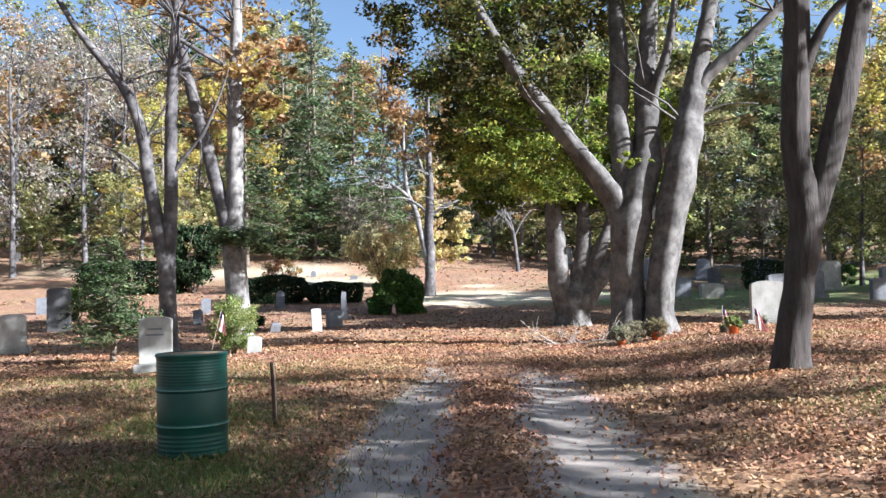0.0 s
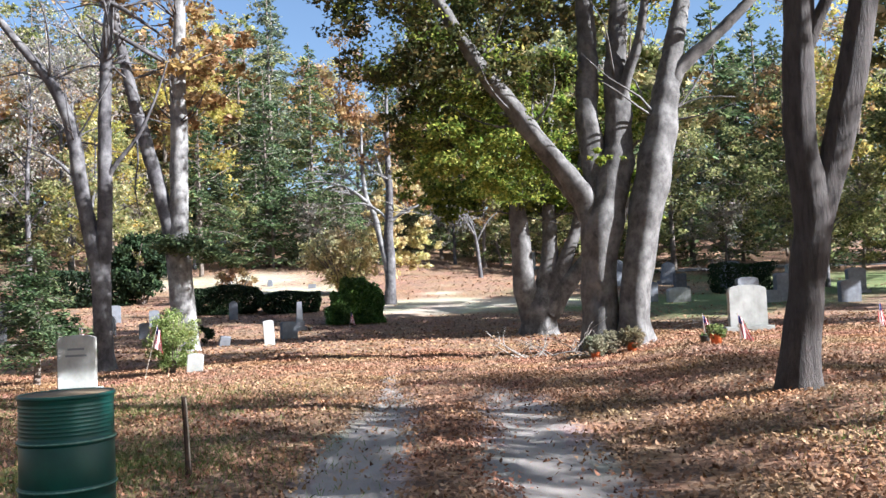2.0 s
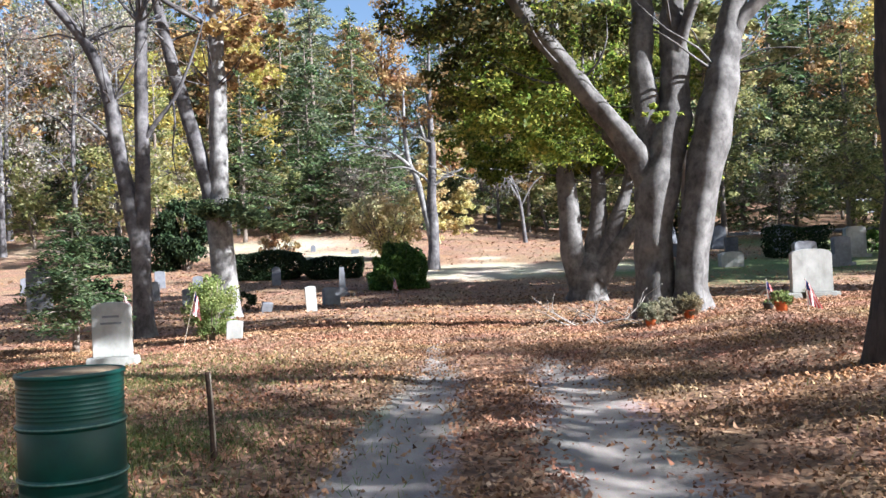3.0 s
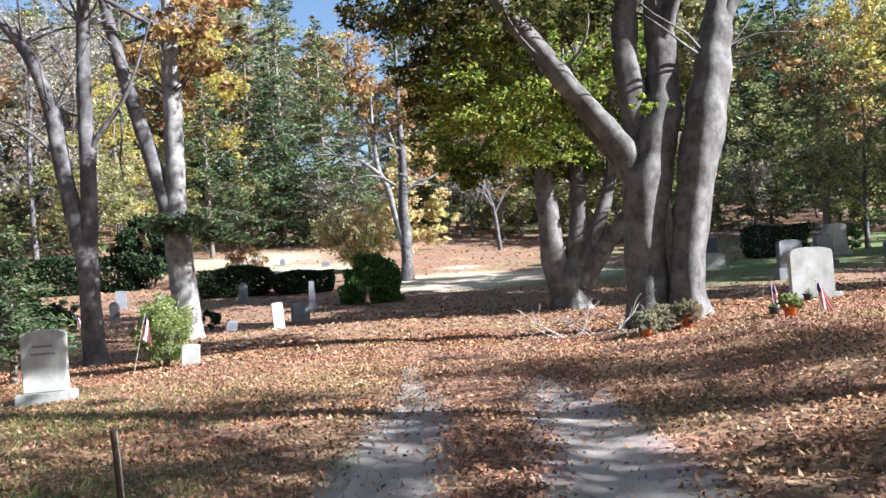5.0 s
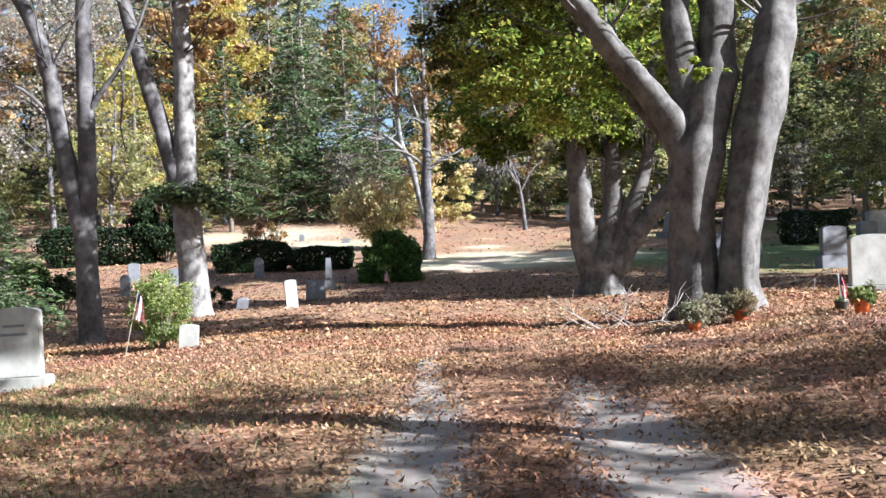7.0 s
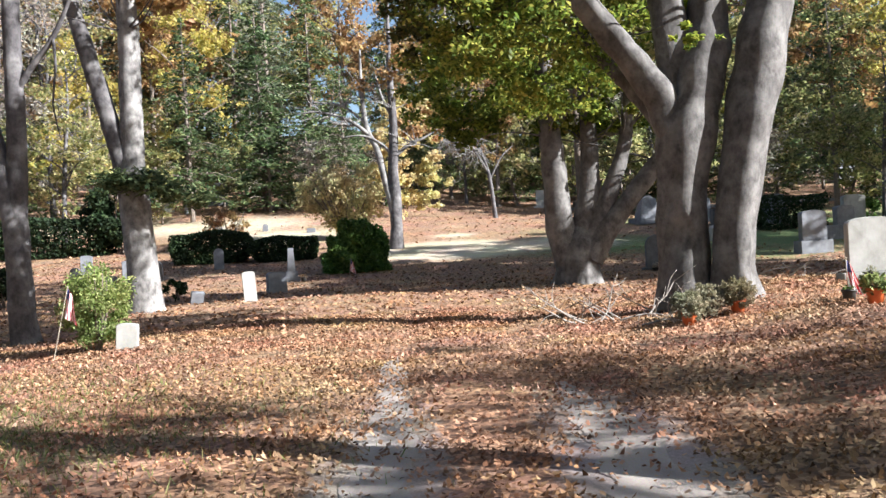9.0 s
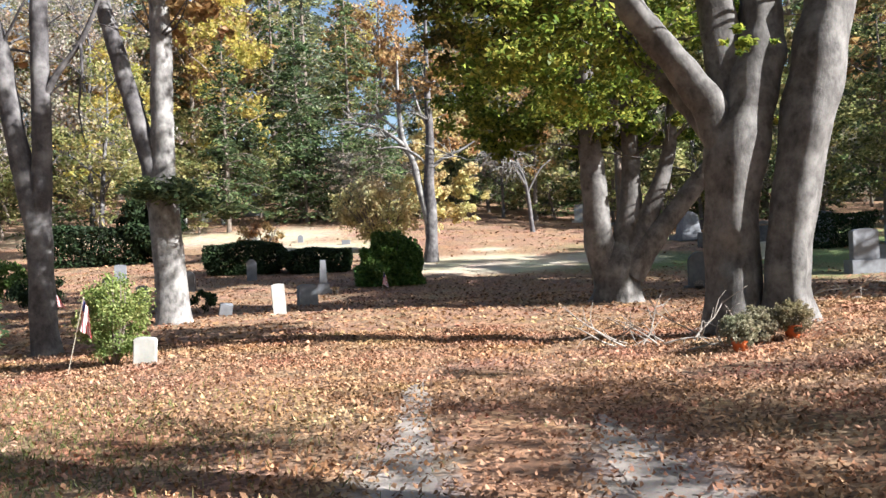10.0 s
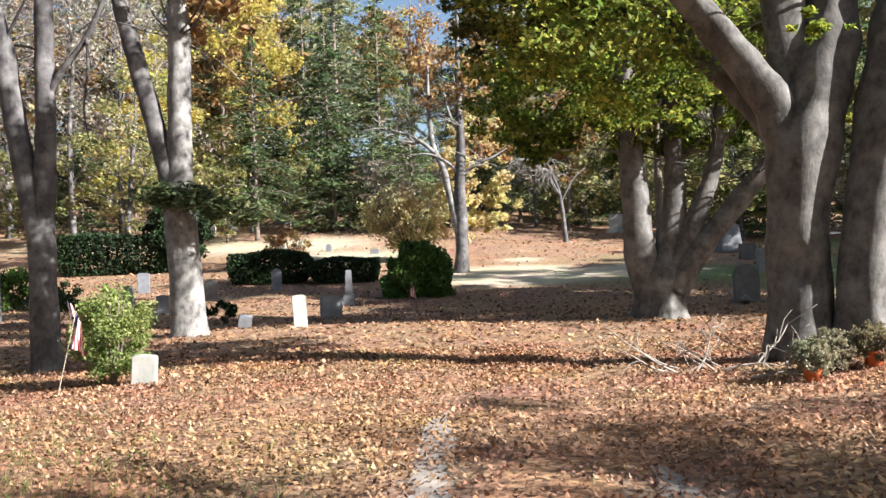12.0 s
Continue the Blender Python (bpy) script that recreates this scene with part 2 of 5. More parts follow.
WHITE = plain_mat("white_cloth", (0.72, 0.70, 0.68), (0.80, 0.79, 0.77), 0.8)
BLUE = plain_mat("navy_cloth", (0.02, 0.03, 0.12), (0.04, 0.05, 0.18), 0.8)


# ---------------------------------------------------------------- mesh helpers
RNG = np.random.default_rng(11)


def sstep(a, b, v):
    u = min(1.0, max(0.0, (v - a) / (b - a)))
    return u * u * (3 - 2 * u)


def ground_z(x, y):
    """Height of the terrain: level by the drive, a low bank beside it, a hill beyond."""
    r = max(0.0, y - 36.0)
    r2 = min(r, 95.0)
    side = 1.12 - 0.34 * sstep(-10, 25, x)
    z = (0.06 * r2 + 0.0011 * r2 * r2) * side + 0.02 * max(0.0, r - 95.0)
    z += 0.30 * sstep(1.9, 5.0, x) * (1 - sstep(10.5, 19.0, y))
    z += 0.06 * sstep(2.5, 5.0, x) * sstep(10.5, 19.0, y) * (1 - sstep(24, 34, y))
    z += 0.20 * sstep(3.8, 5.8, x) * sstep(12.0, 18.0, y) * (1 - sstep(21.5, 27.0, y))
    z -= 0.06 * sstep(2.0, 8.0, -x) * (1 - sstep(26, 40, y))
    z -= 0.11 * sstep(3.0, 7.5, -x) * sstep(14.0, 19.0, y) * (1 - sstep(24.0, 29.0, y))
    return z


def mesh_of(name, verts, faces, material, smooth=False):
    me = bpy.data.meshes.new(name)
    me.from_pydata([tuple(v) for v in verts], [], faces)
    me.materials.append(material)
    if smooth:
        me.polygons.foreach_set("use_smooth", [True] * len(me.polygons))
    me.update()
    return me


def quads_mesh(name, verts, material):
    """verts: an array (n, 4, 3) of separate four-cornered pieces."""
    n = len(verts)
    me = bpy.data.meshes.new(name)
    me.vertices.add(n * 4)
    me.vertices.foreach_set("co", np.ascontiguousarray(verts, dtype=np.float32).ravel())
    me.loops.add(n * 4)
    me.loops.foreach_set("vertex_index", np.arange(n * 4, dtype=np.int32))
    me.polygons.add(n)
    me.polygons.foreach_set("loop_start", np.arange(0, n * 4, 4, dtype=np.int32))
    me.materials.append(material)
    me.update(calc_edges=True)
    me.validate()
    return me


def link(name, me, parent=None, label="", at=None):
    ob = new(name, me)
    if parent is not None:
        ob.parent = parent
    if label:
        ob["label"] = label
    if at is not None:
        ob.matrix_basis = at
    return ob


def part(name, bm, material, parent, label="", smooth=False):
    me = bpy.data.meshes.new(name)
    bm.to_mesh(me)
    bm.free()
    me.materials.append(material)
    if smooth:
        me.polygons.foreach_set("use_smooth", [True] * len(me.polygons))
    return link(name, me, parent, label)


def thing(name, at, label, category, group="", kind=""):
    ob = new(name)
    ob.matrix_basis = at
    return tagged(ob, label, category, group, kind)


def on_ground(x, y, rz=0.0, sink=0.0, rx=0.0, ry=0.0):
    return pose(x, y, ground_z(x, y) - sink, rx, ry, rz)


def smooth_line(pts, radii, step=0.25):
    """Points and radii along a smooth curve through pts."""
    p = [Vector(q) for q in pts]
    out, rad = [], []
    for i in range(len(p) - 1):
        a, b = p[max(i - 1, 0)], p[i]
        c, d = p[i + 1], p[min(i + 2, len(p) - 1)]
        n = max(2, int((c - b).length / step))
        for k in range(n):
            u = k / n
            out.append(0.5 * ((2 * b) + (c - a) * u + (2 * a - 5 * b + 4 * c - d) * u * u + (3 * b - a - 3 * c + d) * u ** 3))
            rad.append(radii[i] + (radii[i + 1] - radii[i]) * u)
    out.append(p[-1])
    rad.append(radii[-1])
    return out, rad


def tube(pts, radii, sides=12, step=0.25, rough=0.06, seed=0.0, flare=0.0, lobes=5):
    """Vertices and faces of a limb along pts; flare widens its foot into root lobes."""
    line, rad = smooth_line(pts, radii, step)
    verts, faces = [], []
    base = line[0].copy()
    ref = Vector((1, 0.13, 0.07)).normalized()
    for i, (c, r) in enumerate(zip(line, rad)):
        d = (line[min(i + 1, len(line) - 1)] - line[max(i - 1, 0)]).normalized()
        s = (ref - d * ref.dot(d)).normalized()
        t = d.cross(s)
        h = (c - base).length
        for k in range(sides):
            a = 2 * math.pi * k / sides
            w = s * math.cos(a) + t * math.sin(a)
            f = 1 + rough * 2 * noise.noise((c + w * r) * (0.9 / max(r, 0.12)) * 0.6 + Vector((seed, 0, seed)))
            f += rough * 0.8 * math.sin(a * 4 + seed * 3 + h * 0.5) * (0.5 + 0.5 * noise.noise(Vector((seed, h * 0.3, a))))
            if flare:
                e = math.exp(-h / 0.45)
                f += flare * e * (0.55 + 0.45 * math.cos(lobes * a + seed))
            verts.append(c + w * (r * f))
        if i:
            for k in range(sides):
                k2 = (k + 1) % sides
                q = (i - 1) * sides
                faces.append((q + k, q + k2, q + sides + k2, q + sides + k))
    faces.append(tuple(range(len(verts) - sides, len(verts))))
    return verts, faces


def merged(pieces):
    verts, faces = [], []
    for v, f in pieces:
        o = len(verts)
        verts.extend(v)
        faces.extend(tuple(i + o for i in q) for q in f)
    return verts, faces


def leaf_quads(points, size, rng, aspect=0.6, up=0.0, spread=0.35):
    """A kite-shaped leaf at each point, turned at random; up > 0 lays the leaves flatter."""
    n = len(points)
    nrm = rng.normal(size=(n, 3))
    nrm[:, 2] += up * np.sign(nrm[:, 2] + 1e-6) * 3
    nrm /= np.linalg.norm(nrm, axis=1)[:, None]
    t = rng.normal(size=(n, 3))
    t -= nrm * np.sum(t * nrm, axis=1)[:, None]
    t /= np.linalg.norm(t, axis=1)[:, None] + 1e-9
    w = np.cross(nrm, t)
    s = (size * (1 + spread * rng.uniform(-1, 1, n)))[:, None]
    q = np.empty((n, 4, 3))
    q[:, 0] = points - t * s * 0.5
    q[:, 1] = points + w * s * 0.5 * aspect + nrm * s * 0.12
    q[:, 2] = points + t * s * 0.5
    q[:, 3] = points - w * s * 0.5 * aspect + nrm * s * 0.12
    return q


def cloud(centres, radii, n, rng, flat=0.75, hollow=0.35):
    """n points in soft ellipsoids about the centres, thinner inside and ragged outside."""
    centres, radii = np.asarray(centres, float), np.asarray(radii, float)
    vol = radii ** 2
    pick = rng.choice(len(centres), n, p=vol / vol.sum())
    d = rng.normal(size=(n, 3))
    d /= np.linalg.norm(d, axis=1)[:, None]
    r = (hollow + (1 - hollow) * rng.uniform(0, 1, n) ** 0.6) * rng.uniform(0.75, 1.15, n)
    p = centres[pick] + d * (r * radii[pick])[:, None] * np.array([1, 1, flat])
    return p


def clump_cloud(centre, radius, clumps, n, rng, clump_r=0.28, flat=0.75):
    """Leaf points in many small clumps that fill one large uneven crown."""
    d = rng.normal(size=(clumps, 3))
    d /= np.linalg.norm(d, axis=1)[:, None]
    r = rng.uniform(0.25, 1.0, clumps) ** 0.55
    c = np.asarray(centre) + d * r[:, None] * np.asarray(radius)
    rr = np.mean(radius) * clump_r * rng.uniform(0.6, 1.3, clumps)
    return cloud(c, rr, n, rng, flat, 0.1), c


# ---------------------------------------------------------------- ground, drive
GRASSY = [(-2.6, 9.3, 1.6, 0.75), (5.2, 7.6, 1.6, 0.7), (-3.5, 13.4, 2.4, 0.55), (-5.5, 15.5, 3.0, 0.5), (-1.9, 6.4, 1.2, 0.6),
          (9, 47, 7, 0.95), (13, 40, 6, 0.8), (17, 46, 8, 1.0), (25, 52, 10, 0.9), (24, 62, 9, 0.8), (33, 58, 10, 0.9), (15, 60, 6, 0.7), (8, 55, 5, 0.6), (-14, 62, 9, 0.45), (14, 38, 7, 0.5), (-30, 60, 10, 0.4)]
SANDY = [(2.2, 47.8, 5.0, 1.3), (-1.0, 47, 3.0, 1.0), (-7.5, 58, 6.5, 0.85), (-16, 66, 7, 0.8), (2.6, 55, 2.2, 0.85), (2.9, 61, 1.9, 0.75), (3.1, 67, 1.8, 0.72), (-30, 72, 10, 0.7), (7.5, 48.5, 4.5, 0.95), (-11, 66, 7, 0.85), (-23, 71, 8, 0.85), (-4, 64, 4, 0.6)]
TRACK_MID = [(-8, 0.3), (0, 0.34), (6, 0.36), (10, 0.54), (12.5, 0.70), (17, 0.66), (22, 0.95), (34, 1.6), (50, 2.4), (70, 3.1)]
RUT_L, RUT_R = -0.80, 0.80  # the wheel tracks, from the middle of the drive


def track_mid(y):
    for (y0, x0), (y1, x1) in zip(TRACK_MID, TRACK_MID[1:]):
        if y <= y1:
            return x0 + (x1 - x0) * (y - y0) / (y1 - y0)
    return TRACK_MID[-1][1]


def cover(x, y):
    g = max([a * math.exp(-((x - u) ** 2 + (y - v) ** 2) / (r * r)) for u, v, r, a in GRASSY])
    s = max([a * math.exp(-((x - u) ** 2 + (y - v) ** 2) / (r * r)) for u, v, r, a in SANDY])
    return g, s


def bare_track(x, y):
    """How bare the wheel tracks are: worn near the start, lost under leaves further on."""
    d = min(abs(x - track_mid(y) - RUT_L), abs(x - track_mid(y) - RUT_R) * 0.85)
    return (1 - sstep(0.25, 0.75, d)) * (1 - 0.7 * sstep(10, 17, y)) * (1 - sstep(24, 40, y))


def micro(x, y):
    """Small unevenness of the ground; shallow ruts along the wheel tracks."""
    u = 0.035 * noise.noise((x * 0.7, y * 0.7, 3.1)) + 0.012 * noise.noise((x * 2.6, y * 2.6, 8.0))
    for off in (RUT_L, RUT_R):
        d = x - track_mid(y) - off
        u -= 0.035 * math.exp(-d * d / 0.09) * (1 - sstep(40, 60, y))
    return u


def axis(lo, hi, near_lo, near_hi, fine, growth=1.18):
    a = list(np.arange(near_lo, near_hi, fine))
    s, v = fine, near_hi
    while v < hi:
        a.append(v)
        s *= growth
        v += s
    a.append(hi)
    s, v = fine, near_lo - fine
    b = []
    while v > lo:
        b.append(v)
        s *= growth
        v -= s
    b.append(lo)
    return sorted(b) + a


def build_ground():
    xs = axis(-1500, 1500, -10, 11, 0.19)
    ys = axis(-1500, 1500, 2, 30, 0.19, 1.08)
    verts = [(x, y, ground_z(x, y) + micro(x, y)) for y in ys for x in xs]
    nx = len(xs)
    faces = [(j * nx + i, j * nx + i + 1, (j + 1) * nx + i + 1, (j + 1) * nx + i) for j in range(len(ys) - 1) for i in range(nx - 1)]
    me = mesh_of("ground", verts, faces, GROUND, True)
    col = me.color_attributes.new("cover", "FLOAT_COLOR", "POINT")
    vals = np.zeros((len(verts), 4), np.float32)
    for k, (x, y, z) in enumerate(verts):
        if abs(x) < 60 and -20 < y < 120:
            vals[k, 0], vals[k, 1] = cover(x, y)
            vals[k, 2] = bare_track(x, y)
    col.data.foreach_set("color", vals.ravel())
    tagged(link("ground", me), "leaf-strewn brown ground with worn grass patches", "ground", kind="structure")


def build_track(off, y0, y1, width):
    """One bare wheel track of the drive, with a ragged edge."""
    verts, faces, n = [], [], int((y1 - y0) / 0.14)
    cols = 7
    for j in range(n + 1):
        y = y0 + (y1 - y0) * j / n
        mid = track_mid(y) + off + 0.06 * noise.noise((off, y * 0.5, 1))
        fade = sstep(0, 1.2, y1 - y)
        wid = width * (1.0 - 0.45 * sstep(9, 16, y)) * (0.35 + 0.65 * fade)
        l = mid - wid * 0.5 * (1 + 0.45 * noise.noise((off, y * 2.3, 4)) + 0.3 * noise.noise((off, y * 7, 4)))
        r = mid + wid * 0.5 * (1 + 0.45 * noise.noise((off, y * 2.3, 9)) + 0.3 * noise.noise((off, y * 7, 9)))
        for c in range(cols):
            x = l + (r - l) * c / (cols - 1)
            verts.append((x, y, ground_z(x, y) + micro(x, y) + 0.006 + 0.006 * math.sin(math.pi * c / (cols - 1))))
        if j:
            q = (j - 1) * cols
            faces += [(q + c, q + c + 1, q + cols + c + 1, q + cols + c) for c in range(cols - 1)]
    tagged(link("road", mesh_of("road", verts, faces, ROAD, True)), "grey packed-dirt wheel track partly hidden by leaves", "dirt road", "wheel tracks of the drive", "structure")


def build_road(x0, x1, y0, y1, half):
    """The paved lane that crosses the lawn beyond the graves."""
    n = 60
    verts, faces = [], []
    for j in range(n + 1):
        x = x0 + (x1 - x0) * j / n
        y = y0 + (y1 - y0) * j / n
        for w in (-half, -half * 0.33, half * 0.33, half):
            verts.append((x, y + w, ground_z(x, y + w) + micro(x, y + w) + 0.05))
        if j:
            q = (j - 1) * 4
            faces += [(q + c, q + 4 + c, q + 5 + c, q + c + 1) for c in range(3)]
    tagged(link("road", mesh_of("road", verts, faces, ASPHALT, True)), "grey paved lane crossing behind the lawn", "road", kind="structure")


build_ground()
build_road(12.0, 70.0, 71.0, 68.5, 1.5)
build_track(RUT_L, -6.0, 17.6, 0.52)
build_track(RUT_R, -6.0, 15.0, 0.58)

# ---------------------------------------------------------------- trees


def tree(name, x, y, stems, bark, crowns, label, sides=14, twigs=(), group="", step=0.25, fluted=0.07, hollow=None, limb_bark=None):
    """A tree at (x, y). stems: (points, radii, flare, lobes), the first being the trunk, in metres from its foot.
    crowns: (leaf material, array of leaf pieces). twigs: (points, radii)."""
    t = thing(name, on_ground(x, y, 0, 0.12), label, "tree", group)
    for i, (pts, radii, flare, lobes) in enumerate(stems):
        v, f = tube(pts, radii, sides, step, fluted, i * 1.7 + x, flare, lobes)
        if hollow and i == 0:
            v = [p - (p - Vector((hollow[0] + 0.25, 0.1, p.z))).normalized() * 0.16 * math.exp(-(((p.x - hollow[0]) / 0.13) ** 2 + ((p.y - hollow[1]) / 0.2) ** 2 + ((p.z - hollow[2]) / 0.24) ** 2)) for p in v]
        link("trunk" if i == 0 else "limb", mesh_of("trunk", v, f, bark if i == 0 else limb_bark or bark, True), t)
    if twigs:
        tagged(link("twig", mesh_of("twig", *merged([tube(p, r, 5, 0.3, 0.0, k) for k, (p, r) in enumerate(twigs)]), limb_bark or bark, True), t), kind="stuff")
    for material, q in crowns:
        link("crown", quads_mesh("crown", q, material), t)
    return t


def branchlets(rng, starts, reach, n, rise=0.3, r0=0.035):
    """Thin crooked twigs that leave the given points."""
    out = []
    for _ in range(n):
        p = np.array(starts[rng.integers(len(starts))], float)
        d = rng.normal(size=3)
        d[2] = abs(d[2]) * 0.6 + rise
        d /= np.linalg.norm(d)
        l = reach * rng.uniform(0.5, 1.2)
        pts = [p]
        for k in range(3):
            d = d + rng.normal(size=3) * 0.25
            d /= np.linalg.norm(d)
            pts.append(pts[-1] + d * l / 3)
        out.append((pts, [r0, r0 * 0.7, r0 * 0.45, r0 * 0.15]))
    return out


R = np.random.default_rng(5)

# Large old beech beside the drive: fused stems, one limb over the drive.
big_limb = [(-0.38, 0.1, 2.45), (-0.72, 0.05, 3.3), (-1.18, 0.0, 3.98), (-1.78, -0.1, 4.72), (-2.35, -0.15, 5.5), (-2.85, -0.2, 6.15), (-3.6, -0.3, 7.4), (-4.4, -0.4, 9.0)]
big_stems = [
    ([(-0.52, 0, 0), (-0.52, 0, 0.8), (-0.5, 0, 1.7), (-0.32, 0.05, 2.9), (-0.02, 0.1, 3.9), (0.14, 0.15, 4.7), (0.16, 0.2, 6.2), (0.35, 0.2, 8.3), (0.5, 0.2, 11)], [0.38, 0.375, 0.37, 0.41, 0.37, 0.31, 0.25, 0.19, 0.1], 0.4, 5),
    ([(0.14, -0.34, 0), (0.14, -0.33, 0.7), (0.22, -0.32, 1.5), (0.52, -0.3, 2.9), (0.76, -0.25, 3.9), (0.98, -0.18, 4.8), (1.3, 0, 6.1), (1.8, 0.1, 8.2), (2.3, 0.3, 10.5)], [0.28, 0.285, 0.30, 0.37, 0.36, 0.33, 0.25, 0.17, 0.09], 0.95, 4),
    (big_limb, [0.34, 0.27, 0.23, 0.21, 0.19, 0.17, 0.13, 0.07], 0, 3),
    ([(-0.36, 0.22, 2.3), (-0.38, 0.25, 3.3), (-0.43, 0.25, 4.2), (-0.52, 0.3, 5.2), (-0.42, 0.4, 6.4), (-0.42, 0.45, 8.3), (-0.3, 0.5, 11)], [0.36, 0.32, 0.30, 0.28, 0.235, 0.18, 0.09], 0, 3),
    ([(1.2, 0, 5.4), (1.5, -0.1, 6.1), (2.2, -0.3, 6.7), (3.05, -0.5, 7.5), (3.9, -0.7, 8.2), (5.0, -0.9, 9.2)], [0.2, 0.15, 0.13, 0.11, 0.09, 0.05], 0, 3),
    ([(-0.5, 0.4, 2.9), (-0.95, 0.9, 3.7), (-1.5, 1.5, 4.6), (-2.0, 2.2, 5.7), (-2.5, 2.8, 7.2)], [0.2, 0.16, 0.13, 0.1, 0.05], 0, 3),
    ([(0.1, 0.1, 5.2), (0.3, -0.1, 5.9), (0.62, -0.3, 6.9), (0.85, -0.35, 8.4)], [0.14, 0.12, 0.1, 0.06], 0, 3),
]


def beech_leaves(specs, size, rng, up=0.12):
    pts = []
    for c, r, clumps, n in specs:
        pts.append(clump_cloud(c, r, clumps, n, rng, 0.2, 0.6)[0])
    return leaf_quads(np.concatenate(pts), size, rng, 0.55, up)


big_green = beech_leaves([((-2.6, 1.6, 4.9), (2.2, 2.4, 1.25), 100, 7000), ((-3.4, 0.6, 7.2), (2.5, 2.4, 1.8), 60, 2600), ((-1.9, 3.2, 4.6), (1.6, 2.0, 1.1), 60, 4200),
                          ((1.2, 1.4, 3.4), (0.4, 0.6, 0.5), 8, 260), ((-0.3, -0.9, 4.05), (0.7, 0.5, 0.2), 8, 240), ((2.4, 0.6, 9.0), (3.2, 2.6, 1.6), 50, 4000)], 0.105, R)
big_dark = beech_leaves([((-3.0, 1.0, 6.6), (2.3, 2.0, 1.5), 70, 5600), ((-4.6, 1.0, 7.6), (2.0, 2.2, 1.9), 70, 5200), ((-1.6, 1.0, 8.4), (2.2, 2.0, 1.4), 50, 3400), ((-3.6, 2.2, 5.4), (1.6, 1.6, 1.0), 40, 2200)], 0.13, R)
# upper crown out of view, added to hold back sky light
big_top = beech_leaves([((0.8, 0.5, 13.0), (6.2, 6.0, 2.6), 110, 5200)], 0.27, R)
tree("beech_tree", 4.9, 20.1, big_stems, BEECH, [(GREEN_LEAF, big_green), (DARK_LEAF, big_dark), (DARK_LEAF, big_top)], "huge old grey beech with fused stems and green leaves", 32,
     branchlets(R, [(-1.8, 0, 5.0), (-2.8, -0.3, 6.5), (-1.5, 1.5, 4.6), (0.1, 0.1, 5.9), (1.0, 0, 5.0), (3.0, -0.5, 7.5), (-2.0, 2.2, 5.7)], 2.2, 46), step=0.12, fluted=0.1, hollow=(-0.66, -0.34, 1.2))

# Shorter beech behind it, its stems spreading from a thick bole.
t2_stems = [
    ([(0, 0, 0), (0.05, 0, 0.55), (0.1, 0.05, 1.0), (0.14, 0.12, 1.4), (0.16, 0.2, 1.75)], [0.58, 0.55, 0.58, 0.46, 0.16], 0.5, 6),
    ([(-0.16, -0.05, 0.5), (-0.38, -0.02, 1.6), (-0.45, 0, 3.0), (-0.55, 0, 5.0), (-0.6, 0, 7.5), (-0.7, 0, 10)], [0.42, 0.38, 0.33, 0.27, 0.2, 0.08], 0, 3),
    ([(0.1, -0.05, 0.6), (0.36, 0.1, 1.8), (0.55, 0.2, 3.3), (0.55, 0.2, 5.5), (0.8, 0.2, 8)], [0.45, 0.36, 0.25, 0.2, 0.1], 0, 3),
    ([(0.2, -0.06, 0.7), (0.72, -0.05, 1.9), (1.25, -0.1, 3.2), (1.5, -0.1, 4.2), (1.7, -0.1, 6.5)], [0.42, 0.28, 0.2, 0.17, 0.08], 0, 3),
    ([(0.3, -0.12, 0.8), (0.85, -0.2, 1.6), (1.4, -0.25, 2.2), (2.15, -0.3, 3.1), (2.75, -0.3, 3.8), (3.6, -0.3, 5.2)], [0.42, 0.3, 0.25, 0.22, 0.19, 0.1], 0, 3),
]
t2_green = beech_leaves([((-2.2, 0.7, 5.6), (2.4, 2.0, 1.7), 90, 7500), ((0.6, 0.5, 5.0), (2.8, 1.8, 1.2), 80, 7500), ((1.0, 0, 7.6), (3.2, 2.4, 1.7), 60, 7000), ((-1.2, -0.4, 8.2), (2.6, 2.2, 1.6), 50, 6000), ((2.4, -0.5, 5.0), (1.3, 1.2, 0.8), 20, 1800)], 0.16, R)
# unseen upper crown, added to throw shade on the graves at left
t2_top = beech_leaves([((0.5, 0.5, 12.6), (5.8, 5.4, 2.4), 130, 7600)], 0.29, R)
tree("beech_tree", 4.5, 29.5, t2_stems, BEECH, [(GREEN_LEAF, t2_green), (DARK_LEAF, t2_top)], "grey beech with stems spreading from a thick bole", 18,
     branchlets(R, [(-0.5, 0, 4.0), (0.5, 0.2, 3.8), (1.4, -0.1, 4.0), (2.2, -0.3, 3.2)], 2.0, 30), step=0.2)

# Dark forked tree close to the drive.
rt_stems = [
    ([(0, 0, 0), (0.06, 0, 0.5), (0.17, 0, 1.2), (0.27, 0, 1.9), (0.21, 0, 2.7), (0.22, 0, 3.4), (0.29, 0, 4.3), (0.35, 0.1, 6.0), (0.2, 0.2, 8.5)], [0.215, 0.195, 0.185, 0.20, 0.175, 0.165, 0.16, 0.14, 0.08], 0.35, 5),
    ([(0.28, 0, 1.75), (0.46, 0, 2.25), (0.69, 0, 3.0), (0.92, 0, 3.9), (1.13, 0, 4.9), (1.4, 0.1, 6.5), (1.7, 0.3, 8.5)], [0.17, 0.155, 0.165, 0.165, 0.15, 0.12, 0.07], 0, 3),
    ([(0.3, 0, 3.7), (0.6, -0.2, 4.4), (1.2, -0.4, 5.0)], [0.08, 0.06, 0.03], 0, 3),
]
